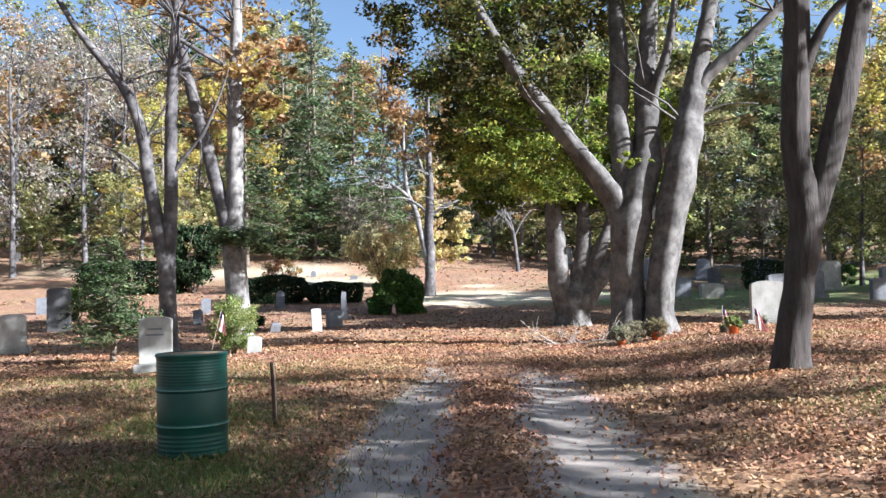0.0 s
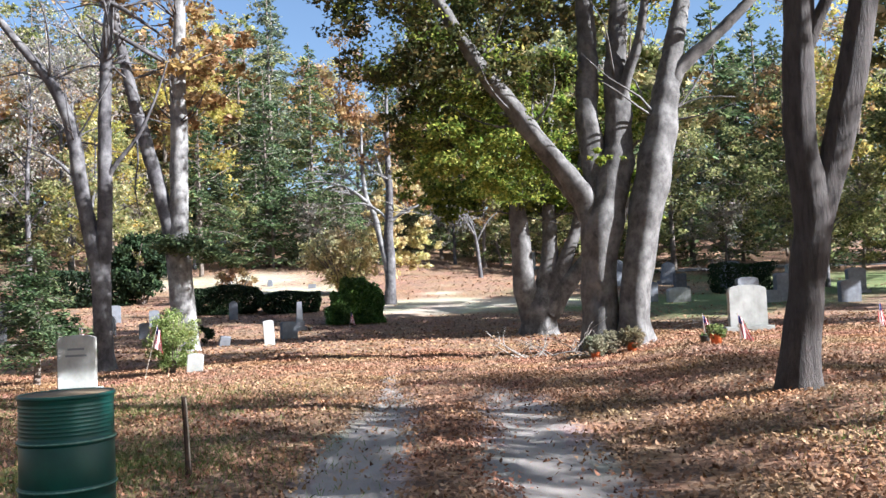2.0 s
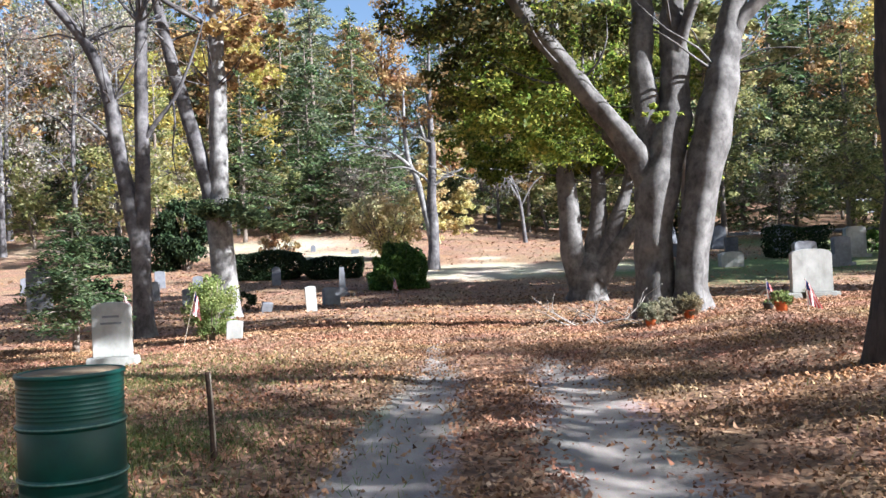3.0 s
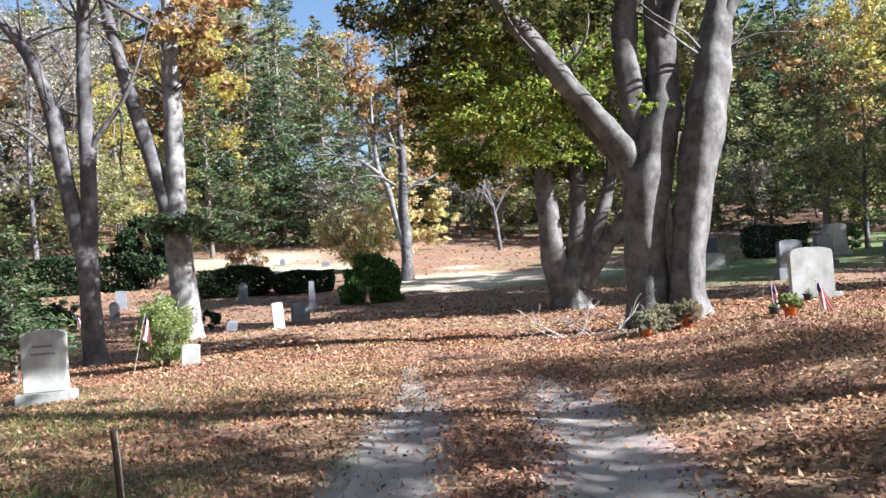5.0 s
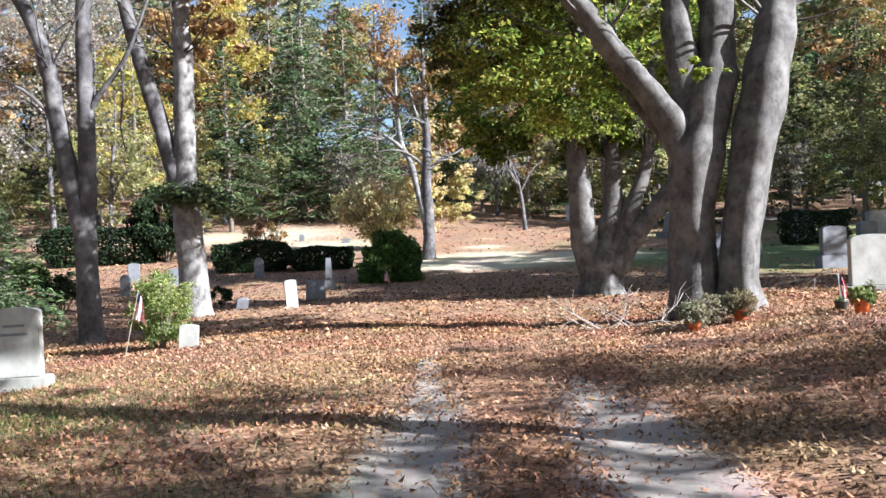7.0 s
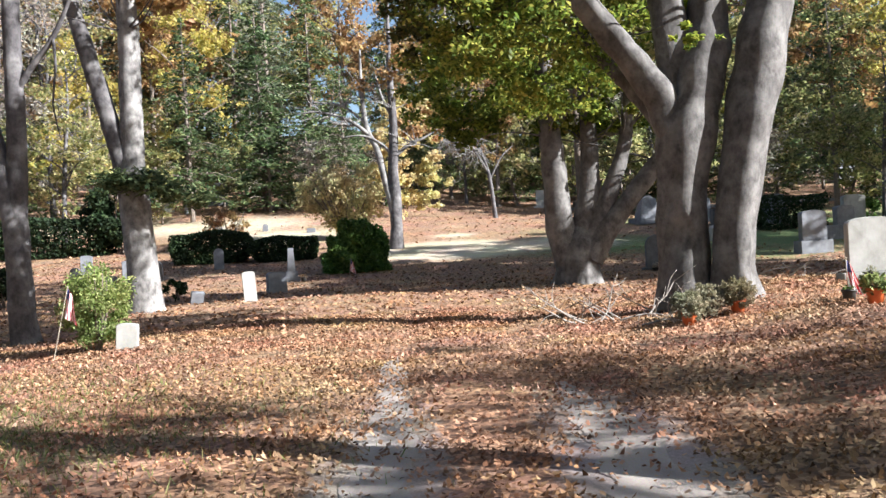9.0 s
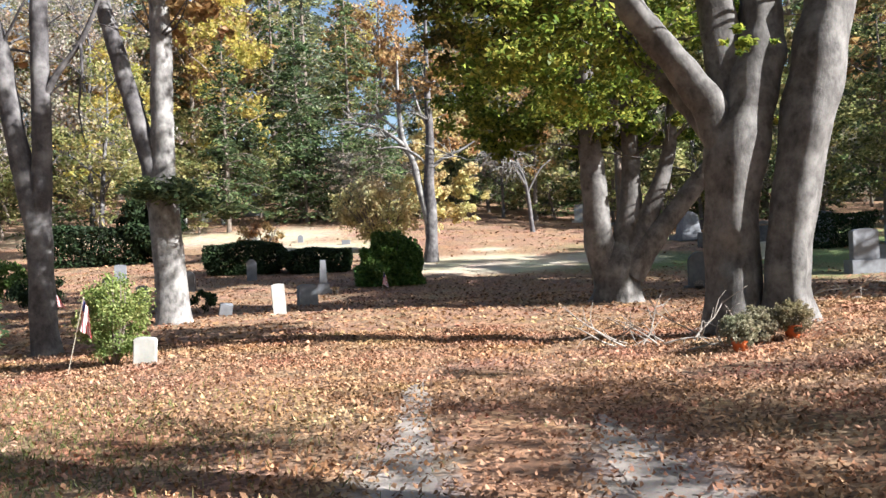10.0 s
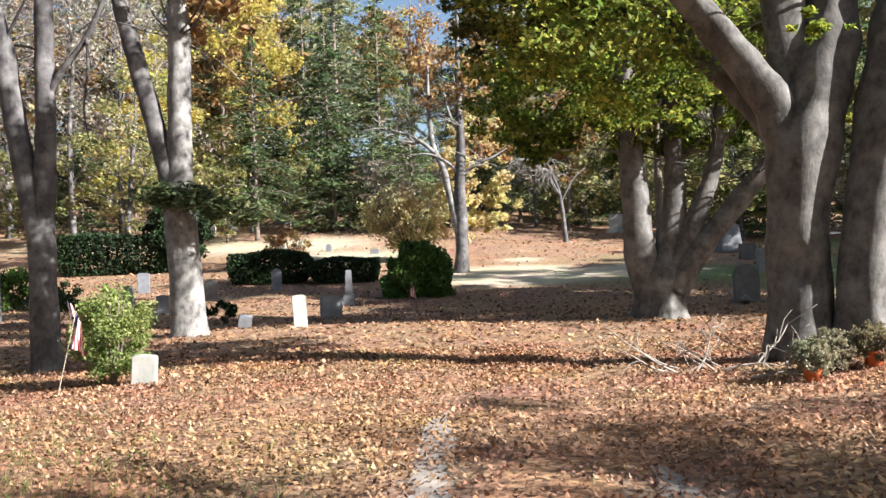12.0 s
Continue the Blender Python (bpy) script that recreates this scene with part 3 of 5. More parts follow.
# the second, wider crown is added above the view to block sky
rt_leaf = beech_leaves([((0.8, 0.5, 8.2), (3.0, 3.0, 1.8), 60, 3600), ((0.8, 0, 10.6), (4.4, 4.4, 1.8), 70, 3200)], 0.19, R)
tree("maple_tree", 4.28, 10.6, rt_stems, MAPLE, [(YELLOW_LEAF, rt_leaf)], "dark furrowed maple forking into two stems", 18,
     branchlets(R, [(0.3, 0, 5), (1.1, 0, 5), (0.3, 0.1, 6.5), (1.4, 0.1, 6.5)], 2.2, 24), step=0.14)

# Slim twin-stemmed tree among the graves.
lt_stems = [
    ([(-0.02, 0, 0), (-0.08, 0, 0.6), (-0.09, 0, 1.5), (-0.12, 0, 2.6), (-0.28, 0, 3.3), (-0.55, 0, 4.8), (-0.76, 0, 6.3), (-1.3, 0, 7.6), (-2.6, 0.1, 9.3), (-3.6, 0.2, 11)], [0.27, 0.25, 0.24, 0.25, 0.205, 0.19, 0.17, 0.13, 0.09, 0.05], 0.4, 5),
    ([(-0.1, 0, 2.4), (-0.02, 0, 3.2), (0.04, 0, 4.6), (0.06, 0, 6.2), (0.14, 0, 8.1), (0.25, 0.1, 10), (0.3, 0.2, 12.5)], [0.22, 0.195, 0.185, 0.175, 0.15, 0.11, 0.05], 0, 3),
    ([(0.05, 0, 5.0), (0.45, -0.1, 5.5), (0.95, -0.2, 6.05), (1.4, -0.3, 6.9), (1.8, -0.4, 7.9)], [0.075, 0.06, 0.05, 0.035, 0.015], 0, 3),
    ([(0.92, -0.2, 6.0), (0.98, -0.3, 5.4), (0.9, -0.35, 4.7), (1.02, -0.35, 4.0)], [0.03, 0.025, 0.018, 0.006], 0, 3),
    ([(-0.55, 0, 4.9), (-1.2, -0.2, 5.6), (-1.9, -0.3, 5.9)], [0.05, 0.035, 0.012], 0, 3),
    ([(0.3, 0, 9.6), (0.9, -0.3, 9.2), (1.9, -0.6, 8.4)], [0.07, 0.05, 0.02], 0, 3),
]
lt_leaf = beech_leaves([((-0.6, 0.3, 12.5), (4.2, 4.2, 2.2), 70, 4200)], 0.24, R)
tree("maple_tree", -7.4, 23.9, lt_stems, PALE, [(ORANGE_LEAF, lt_leaf)], "slim grey tree forking into two stems among the graves", 14,
     branchlets(R, [(-1.3, 0, 7.6), (0.1, 0, 8), (-0.7, 0, 6), (0.2, 0.1, 9.5)], 2.6, 34))

# Stout twin tree further back, with hemlock sprays low on its trunk.
l2_stems = [
    ([(0.0, 0, 0), (0.0, 0, 0.6), (-0.03, 0, 1.6), (-0.15, 0, 3.0), (-0.12, 0, 4.2), (-0.06, 0, 5.6), (-0.02, 0, 7.0), (-0.03, 0, 8.6), (0.1, 0, 11.6), (0.1, 0.1, 15)], [0.45, 0.42, 0.40, 0.385, 0.31, 0.29, 0.27, 0.25, 0.18, 0.08], 0.3, 5),
    ([(-0.2, 0, 2.9), (-0.38, 0, 4.0), (-0.75, 0, 5.6), (-1.15, 0, 7.1), (-1.6, 0, 9.0), (-2.1, 0.1, 11.5), (-2.5, 0.2, 14)], [0.33, 0.27, 0.24, 0.22, 0.18, 0.13, 0.06], 0, 3),
    ([(-0.1, 0, 9.4), (-1.2, -0.5, 10.0), (-2.6, -0.9, 10.9)], [0.1, 0.08, 0.04], 0, 3),
]
l2_leaf = beech_leaves([((0.9, 0.5, 9.5), (1.6, 1.8, 2.2), 45, 1500), ((-0.6, 0.6, 14.0), (4.6, 4.4, 2.6), 80, 4600)], 0.24, R)
l2_need = leaf_quads(np.concatenate([cloud([(0.25, -0.6, 3.5), (-0.4, -0.6, 3.55), (1.0, -0.5, 3.2), (1.6, -0.3, 3.0)], [0.8, 0.65, 0.65, 0.5], 1500, R, 0.5, 0.1)]), 0.22, R, 0.35, 0.5)
# white trunk bark paints in the sun, darker limb bark the shade
tree("oak_tree", -6.9, 29.8, l2_stems, WHITE_BARK, [(ORANGE_LEAF, l2_leaf), (NEEDLE, l2_need)], "stout twin-stemmed tree with sun-whitened trunk colour and rust leaves", 16,
     branchlets(R, [(-0.1, 0, 9), (-1.6, 0, 9), (0, 0, 11), (-0.1, 0, 7.5)], 2.8, 30), limb_bark=PALE)

# Slender half-bare tree at the bend of the drive.
th_stems = [
    ([(0, 0, 0), (0.08, 0, 1.0), (0.13, 0, 2.6), (0.08, 0, 3.9), (0.16, 0, 4.9), (0.23, 0, 6.3), (0.21, 0, 7.7), (0.2, 0, 9.4), (0.3, 0, 13)], [0.36, 0.31, 0.29, 0.27, 0.24, 0.20, 0.17, 0.13, 0.05], 0.35, 5),
    ([(0.0, 0, 1.9), (-0.14, 0, 2.7), (-0.32, 0, 3.5), (-0.49, 0, 4.35), (-0.69, 0, 5.2), (-1.04, 0, 5.95), (-1.2, 0, 7.15), (-1.25, 0, 8.3), (-1.2, 0, 10)], [0.22, 0.2, 0.19, 0.18, 0.165, 0.14, 0.115, 0.09, 0.04], 0, 3),
    ([(0.18, 0, 4.6), (0.5, 0, 4.9), (1.1, -0.1, 5.28), (1.65, -0.1, 5.46), (2.4, -0.1, 5.9)], [0.12, 0.1, 0.08, 0.06, 0.02], 0, 3),
    ([(-0.95, 0, 5.75), (-1.64, -0.3, 6.33), (-2.46, -0.4, 6.75), (-3.57, -0.5, 7.0), (-4.5, -0.5, 6.9)], [0.11, 0.085, 0.065, 0.04, 0.015], 0, 3),
    ([(-1.1, 0, 6.3), (-2.2, 0.2, 7.3), (-3.8, 0.3, 7.6)], [0.08, 0.05, 0.02], 0, 3),
    ([(0.1, 0, 4.7), (-0.4, -0.1, 5.3), (-1.3, -0.15, 5.75), (-2.4, -0.2, 5.7)], [0.09, 0.07, 0.05, 0.02], 0, 3),
    ([(0.2, 0, 6.6), (-0.25, 0, 7.6), (-0.5, 0, 8.7)], [0.09, 0.07, 0.03], 0, 3),
]
th_leaf = beech_leaves([((0.2, 0, 9.5), (2.6, 2.4, 2.2), 50, 1500), ((1.6, 1.0, 6.4), (1.5, 1.5, 1.2), 22, 700)], 0.26, R)
th_yel = beech_leaves([((0.6, 4.5, 5.4), (2.1, 1.3, 3.6), 60, 4600), ((1.6, 4.8, 3.6), (1.6, 1.0, 1.6), 30, 1600)], 0.22, R)
tree("birch_tree", -0.6, 49.6, th_stems, PALE, [(ORANGE_LEAF, th_leaf), (CREAM_LEAF, th_yel)], "slender half-bare tree with pale limbs at the bend", 12,
     branchlets(R, [(-1.9, -0.3, 6.2), (-2.9, -0.4, 6.7), (-2.2, 0.2, 7.3), (-1.1, 0, 8), (0.3, 0, 8.5), (1.3, -0.1, 5.2), (0.23, 0, 7), (-3.2, -0.5, 6.9)], 2.0, 80, 0.1, 0.034), limb_bark=WHITE_BARK)

# Small bare tree beyond the bend, its twigs drooping over the drive.
wp_stems = [
    ([(0, 0, 0), (-0.1, 0, 1.5), (-0.3, 0, 3.2), (-0.8, 0, 4.8), (-1.4, 0, 5.8)], [0.16, 0.14, 0.12, 0.09, 0.04], 0.3, 5),
    ([(-0.3, 0, 3.2), (-1.3, -0.2, 4.9), (-2.4, -0.3, 5.6), (-3.6, -0.4, 5.5)], [0.09, 0.07, 0.05, 0.02], 0, 3),
    ([(-0.2, 0, 2.8), (0.6, -0.2, 4.2), (1.4, -0.2, 4.9)], [0.07, 0.05, 0.02], 0, 3),
]
wp_twigs = branchlets(R, [(-1.3, -0.2, 4.9), (-2.4, -0.3, 5.6), (-3.2, -0.4, 5.5), (-0.8, 0, 4.8), (-1.4, 0, 5.8), (-1.8, -0.3, 5.3)], 2.3, 90, -1.0, 0.026)
tree("bare_tree", 6.0, 65.5, wp_stems, PALE, [], "small bare tree with drooping grey twigs", 9, wp_twigs, limb_bark=WHITE_BARK)

# ---------------------------------------------------------------- woods


def broadleaf(name, h, spread, leaf, bark, seed, n, size, bare=0.0, label="", lean=0.0, low=0.17):
    """A woodland tree of height h with a trunk, limbs and a clumped crown."""
    rng = np.random.default_rng(seed)
    r0 = 0.012 * h + 0.05
    top = (lean * h, rng.normal() * 0.4, h * 0.92)
    stems = [([(0, 0, 0), (0.02 * h * lean, 0, h * 0.1), (lean * h * 0.4, rng.normal() * 0.2, h * 0.4), (lean * h * 0.8, rng.normal() * 0.3, h * 0.7), top], [r0, r0 * 0.85, r0 * 0.65, r0 * 0.35, r0 * 0.08], 0.35, 5)]
    tips = []
    for k in range(9):
        z = h * rng.uniform(low + 0.04, 0.8)
        a = rng.uniform(0, 2 * math.pi)
        l = spread * rng.uniform(0.5, 0.95) * (1.15 - 0.6 * z / h)
        c = np.array([lean * z, 0, z])
        d = np.array([math.cos(a), math.sin(a), 0.55])
        p = [c, c + d * l * 0.4 + (0, 0, 0.1 * l), c + d * l * 0.75 + (0, 0, 0.05 * l), c + d * l]
        stems.append((p, [r0 * 0.3, r0 * 0.22, r0 * 0.13, r0 * 0.04], 0, 3))
        tips += [p[1], p[2], p[3]]
    tips.append(np.array(top))
    tips = np.array(tips)
    c = tips[rng.integers(len(tips), size=70)] + rng.normal(size=(70, 3)) * spread * 0.26 * np.array([1, 1, 0.9])
    c[:, 2] = np.maximum(c[:, 2], h * low)
    pts = cloud(c, spread * rng.uniform(0.11, 0.25, len(c)), n, rng, 0.6, 0.05)
    q = leaf_quads(pts, size, rng, 0.6, 0.2)
    t = thing(name, pose(0, 0, -200), label, "tree", "trees of the wood")
    link("trunk", mesh_of("trunk", *tube(*stems[0][:2], 9, 0.9, 0.05, seed, 0.35, 5), bark, True), t)
    tagged(link("limb", mesh_of("limb", *merged([tube(p, r, 5, 0.7, 0.03, k) for k, (p, r, _, _) in enumerate(stems[1:])] + [tube(p, r, 4, 0.8, 0.0, k) for k, (p, r) in enumerate(branchlets(rng, tips, spread * 0.5, int(30 + 90 * bare), 0.3, 0.03))]), bark, True), t), kind="stuff")
    link("crown", quads_mesh("crown", q, leaf), t)
    return t


def conifer(name, h, spread, leaf, bark, seed, n_br, per, size, low=0.12, label="", droop=-0.12, category_group="evergreens"):
    """An evergreen: a straight trunk with tiers of flat, drooping sprays."""
    rng = np.random.default_rng(seed)
    r0 = 0.011 * h + 0.04
    t = thing(name, pose(0, 0, -200), label, "tree", category_group)
    link("trunk", mesh_of("trunk", *tube([(0, 0, 0), (0.05, 0, h * 0.3), (0, 0.05, h * 0.7), (0, 0, h)], [r0, r0 * 0.8, r0 * 0.4, 0.02], 9, 0.8, 0.05, seed, 0.3, 5), bark, True), t)
    limbs, pts = [], []
    for k in range(n_br):
        u = low + (0.98 - low) * (k + rng.uniform(0, 1)) / n_br
        a = rng.uniform(0, 2 * math.pi)
        l = spread * (1 - u) ** 0.75 * rng.uniform(0.65, 1.15) + 0.15
        d = np.array([math.cos(a), math.sin(a), 0.0])
        c = np.array([0, 0, u * h])
        p = [c, c + d * l * 0.5 + (0, 0, 0.06 * l), c + d * l + (0, 0, droop * l)]
        limbs.append((p, [0.02 + 0.012 * l, 0.012 + 0.006 * l, 0.006]))
        m = max(6, int(per * l / spread))
        w = rng.uniform(0.12, 1.05, m)
        side = rng.normal(size=m) * 0.22 * l * (1.1 - 0.6 * w)
        s = np.array([-d[1], d[0], 0])
        q = c + d * (w * l)[:, None] + s * side[:, None]
        q[:, 2] += (0.12 * w * (1 - w) * 2 + droop * w ** 2) * l + rng.normal(size=m) * 0.07 - 0.12 * np.abs(side)
        pts.append(q)
    tagged(link("limb", mesh_of("limb", *merged([tube(p, r, 4, 0.8, 0.0, k) for k, (p, r) in enumerate(limbs)]), bark, True), t), kind="stuff")
    link("crown", quads_mesh("crown", leaf_quads(np.concatenate(pts), size, rng, 0.38, 0.55), leaf), t)
    return t


BROAD = [
    broadleaf("yellow_tree", 19, 5.5, YELLOW_LEAF, BROWN, 21, 4800, 0.34, 0.3, "tall wood tree with yellow autumn leaves"),
    broadleaf("rust_tree", 18, 5.5, ORANGE_LEAF, BROWN, 22, 5200, 0.34, 0.4, "tall wood tree with rust-orange leaves"),
    broadleaf("olive_tree", 20, 6.0, OLIVE_LEAF, BROWN, 23, 4900, 0.34, 0.2, "tall wood tree with olive green leaves"),
    broadleaf("bare_tree", 19, 6.0, GREY_LEAF, PALE, 24, 2600, 0.28, 1.0, "nearly bare wood tree with pale dry leaves"),
    broadleaf("olive_tree", 15, 5.0, OLIVE_LEAF, PALE, 25, 4200, 0.32, 0.4, "pale-barked wood tree with thinning olive leaves", 0.08),
]
FIRS = [
    conifer("hemlock_tree", 14, 4.6, NEEDLE, BROWN, 31, 95, 75, 0.42, 0.10, "dark green hemlock with drooping sprays"),
    conifer("hemlock_tree", 18, 5.0, NEEDLE, BROWN, 32, 105, 75, 0.46, 0.16, "tall dark green hemlock"),
    conifer("pine_tree", 22, 5.0, PINE, BROWN, 33, 80, 85, 0.50, 0.26, "tall grey-green white pine"),
]
LOW1 = broadleaf("understory_tree", 7, 3.4, OLIVE_LEAF, BROWN, 26, 2000, 0.33, 0.3, "low understory tree with dull olive leaves", 0.0, 0.05)
LOW3 = broadleaf("understory_tree", 6, 3.2, GREY_LEAF, BROWN, 27, 1700, 0.26, 0.8, "low twiggy understory tree with dry leaves", 0.0, 0.05)
# HIGH and THIN are added shade casters, planted mostly out of view
HIGH = broadleaf("maple_tree", 14, 4.4, OLIVE_LEAF, BROWN, 28, 6800, 0.31, 0.4, "high-crowned maple added to cast shade", 0.0, 0.46)
THIN = broadleaf("maple_tree", 14, 4.6, OLIVE_LEAF, BROWN, 38, 2900, 0.26, 0.9, "thin high-crowned maple added to cast dappled shade", 0.0, 0.46)
LOW2 = conifer("young_hemlock", 7.5, 3.0, NEEDLE, BROWN, 34, 60, 45, 0.42, 0.03, "young dark hemlock at the wood's edge", -0.15)


def plant(proto, x, y, rz, k=1.0, kz=None):
    return copy_thing(proto, on_ground(x, y, rz, 0.15) @ Matrix.Diagonal((k, k, kz or k, 1)))


YT, RT, OT, BT, PT = BROAD
H1, H2, WP = FIRS
# the evergreens and single trees that stand out
for proto, x, y, rz, k in (
        (H1, -11.0, 74.5, 10, 1.0), (H1, -15.5, 70, 80, 0.9), (H2, -8, 84, 160, 0.95), (H1, -4.5, 72, 30, 0.8), (H2, -1.0, 88, 60, 0.9), (WP, 5.0, 96, 0, 1.0),
        (WP, -13, 92, 40, 1.05), (H1, 2.5, 84, 200, 0.62), (WP, -26, 84, 10, 1.0), (H2, 16, 92, 10, 1.0), (WP, 27, 80, 70, 0.95), (H1, 33, 72, 10, 1.0),
        (YT, -21, 66, 20, 0.8), (YT, -17.5, 78, 200, 1.0), (RT, -22, 84, 45, 1.05), (BT, -27, 66, 90, 0.9), (BT, -33, 67, 0, 0.95), (BT, -27, 74, 120, 0.9), (PT, -20, 58, 70, 0.85),
        (BT, -38, 78, 60, 1.0), (BT, -33, 88, 0, 1.1), (RT, -6, 96, 30, 1.1), (BT, 1, 100, 60, 1.1), (YT, 3.8, 80, 90, 0.62), (RT, 7.1, 73.5, 120, 0.7), (BT, 4.8, 76, 10, 0.55),
        (OT, 13, 78, 30, 0.9), (OT, 22, 70, 100, 0.85), (OT, 29, 64, 10, 0.75), (PT, 17.5, 66, 200, 0.75), (OT, 36, 60, 160, 0.9), (YT, 38, 70, 60, 1.0), (BT, 20, 84, 10, 1.0),
        (OT, 45, 74, 20, 1.0), (RT, 43, 88, 20, 1.1), (PT, 25.5, 52, 40, 0.7), (YT, -42, 66, 100, 0.9), (BT, -46, 82, 10, 1.0), (BT, -40, 60, 0, 0.8), (OT, 10, 88, 70, 1.0)):
    plant(proto, x, y, rz, k, k * (1.2 if k > 0.85 else 1.0))
# the wood behind them
k = 0
for row, (yy, n) in enumerate(((100, 13), (112, 15), (126, 16))):
    for i in range(n):
        x = -62 + 124 * (i + 0.5) / n + R.normal() * 2.0
        proto = (YT, OT, BT, H2, RT, OT, WP, PT)[int(R.integers(8))]
        tall = float(R.uniform(1.25, 1.55)) * (0.78 if -15 < x < 2 else 1.0)
        plant(proto, x, yy + R.normal() * 3, float(R.uniform(0, 360)), tall)
# the far rows that close the sky behind it
FAR1 = broadleaf("wood_tree", 20, 6.5, OLIVE_LEAF, BROWN, 29, 2000, 0.7, 0.1, "tall leafy wood tree behind the graveyard", 0.0, 0.06)
FAR2 = broadleaf("wood_tree", 17, 6.0, ORANGE_LEAF, BROWN, 30, 1800, 0.7, 0.1, "tall rust-leaved wood tree behind the graveyard", 0.0, 0.06)
FARH = conifer("hemlock_tree", 21, 5.6, NEEDLE, BROWN, 36, 90, 40, 0.8, 0.05, "tall dark hemlock deep in the wood")
for row, (yy, n) in enumerate(((93, 14), (106, 17), (119, 18), (134, 20))):
    for i in range(n):
        x = -68 + 136 * (i + 0.5) / n + R.normal() * 2.0
        if -17 < x < 4:
            continue
        plant((FARH, FAR1, FARH, FAR2, FARH)[int(R.integers(5))], x, yy + R.normal() * 2.5, float(R.uniform(0, 360)), float(R.uniform(1.0, 1.35)))
# mostly unseen trees, added beside and behind the walk to shade drive and lawn
for proto, x, y, rz, k in ((THIN, 13.5, 4.6, 0, 1.0), (THIN, 14.5, -1.5, 70, 1.0), (THIN, 16.5, 8.0, 210, 0.85), (OT, 25, -2, 40, 0.75), (RT, 10, -9, 60, 0.8), (HIGH, 20.5, 24.2, 20, 1.08), (HIGH, 21.5, 29.0, 80, 1.12),
                           (HIGH, 23, 32.0, 200, 1.2), (HIGH, 26, 37.0, 300, 1.3), (HIGH, 9.5, 35.8, 40, 0.95), (HIGH, 6.9, 40.4, 100, 0.92), (BT, -18, 4, 10, 0.9), (OT, -24, 16, 60, 0.9), (HIGH, -10, 2, 30, 1.2), (HIGH, -14, 9.5, 200, 1.25), (HIGH, -18, 17, 120, 1.25), (HIGH, 1.5, -7, 60, 1.3), (THIN, 13.5, 0.5, 300, 1.0), (THIN, 17.0, -4.0, 100, 1.05),
                           (HIGH, 27, 21.5, 10, 1.1), (HIGH, 29, 27, 200, 1.15), (HIGH, 29.5, 34.0, 70, 1.15), (HIGH, 34, 36.5, 310, 1.2), (HIGH, 31, 41, 30, 1.2), (HIGH, 36, 46, 130, 1.25), (HIGH, 38, 52.5, 250, 1.2), (HIGH, 42, 40, 10, 1.3), (HIGH, 46, 56, 90, 1.4), (HIGH, 37, 60, 170, 1.1), (YT, -12, -8, 0, 0.9), (OT, 3, -18, 0, 1.0)):
    plant(proto, x, y, rz, k)
# unseen wood added behind the walk and on both sides to block sky light
for i in range(15):
    plant((FAR1, FAR2)[i % 2], -56 + 8 * i + float(R.normal()), -24 + 3 * float(R.normal()) - 6 * (i % 2), float(R.uniform(0, 360)), float(R.uniform(0.9, 1.2)))
for i in range(10):
    plant((FAR2, FAR1)[i % 2], -40 - 5 * (i % 2) + float(R.normal()), -16 + 8 * i, float(R.uniform(0, 360)), float(R.uniform(0.9, 1.2)))
    plant((FAR1, FAR2)[i % 2], 52 + 5 * (i % 2) + float(R.normal()), -16 + 8 * i, float(R.uniform(0, 360)), float(R.uniform(0.7, 0.9)))
# the low growth that closes the wood
for row, (yy, n, x0, x1) in enumerate(((71, 9, -52, -14), (75, 6, -15, 1), (67, 10, 13, 52), (74, 11, 6, 54), (80, 15, -54, 54), (88, 16, -54, 54), (99, 15, -54, 54))):
    for i in range(n):
        x = x0 + (x1 - x0) * (i + 0.5) / n + R.normal() * 1.4
        plant((LOW1, LOW2, LOW1, LOW3)[int(R.integers(4))], x, yy + R.normal() * 1.6, float(R.uniform(0, 360)), float(R.uniform(0.7, 1.25)))
for x, y, k in ((3.4, 86, 0.9), (0.6, 82, 0.7), (6.2, 83, 0.8), (-1.5, 79, 0.6), (8.8, 77.5, 0.6), (11.5, 79, 0.8)):
    plant(LOW2, x, y, 47 * x, k)
BROAD += [LOW1, LOW3, HIGH, THIN, FAR1, FAR2, FARH]
FIRS += [LOW2]
for p in BROAD + FIRS:
    for o in (*p.children_recursive, p):
        bpy.data.objects.remove(o)

# ---------------------------------------------------------------- shrubs


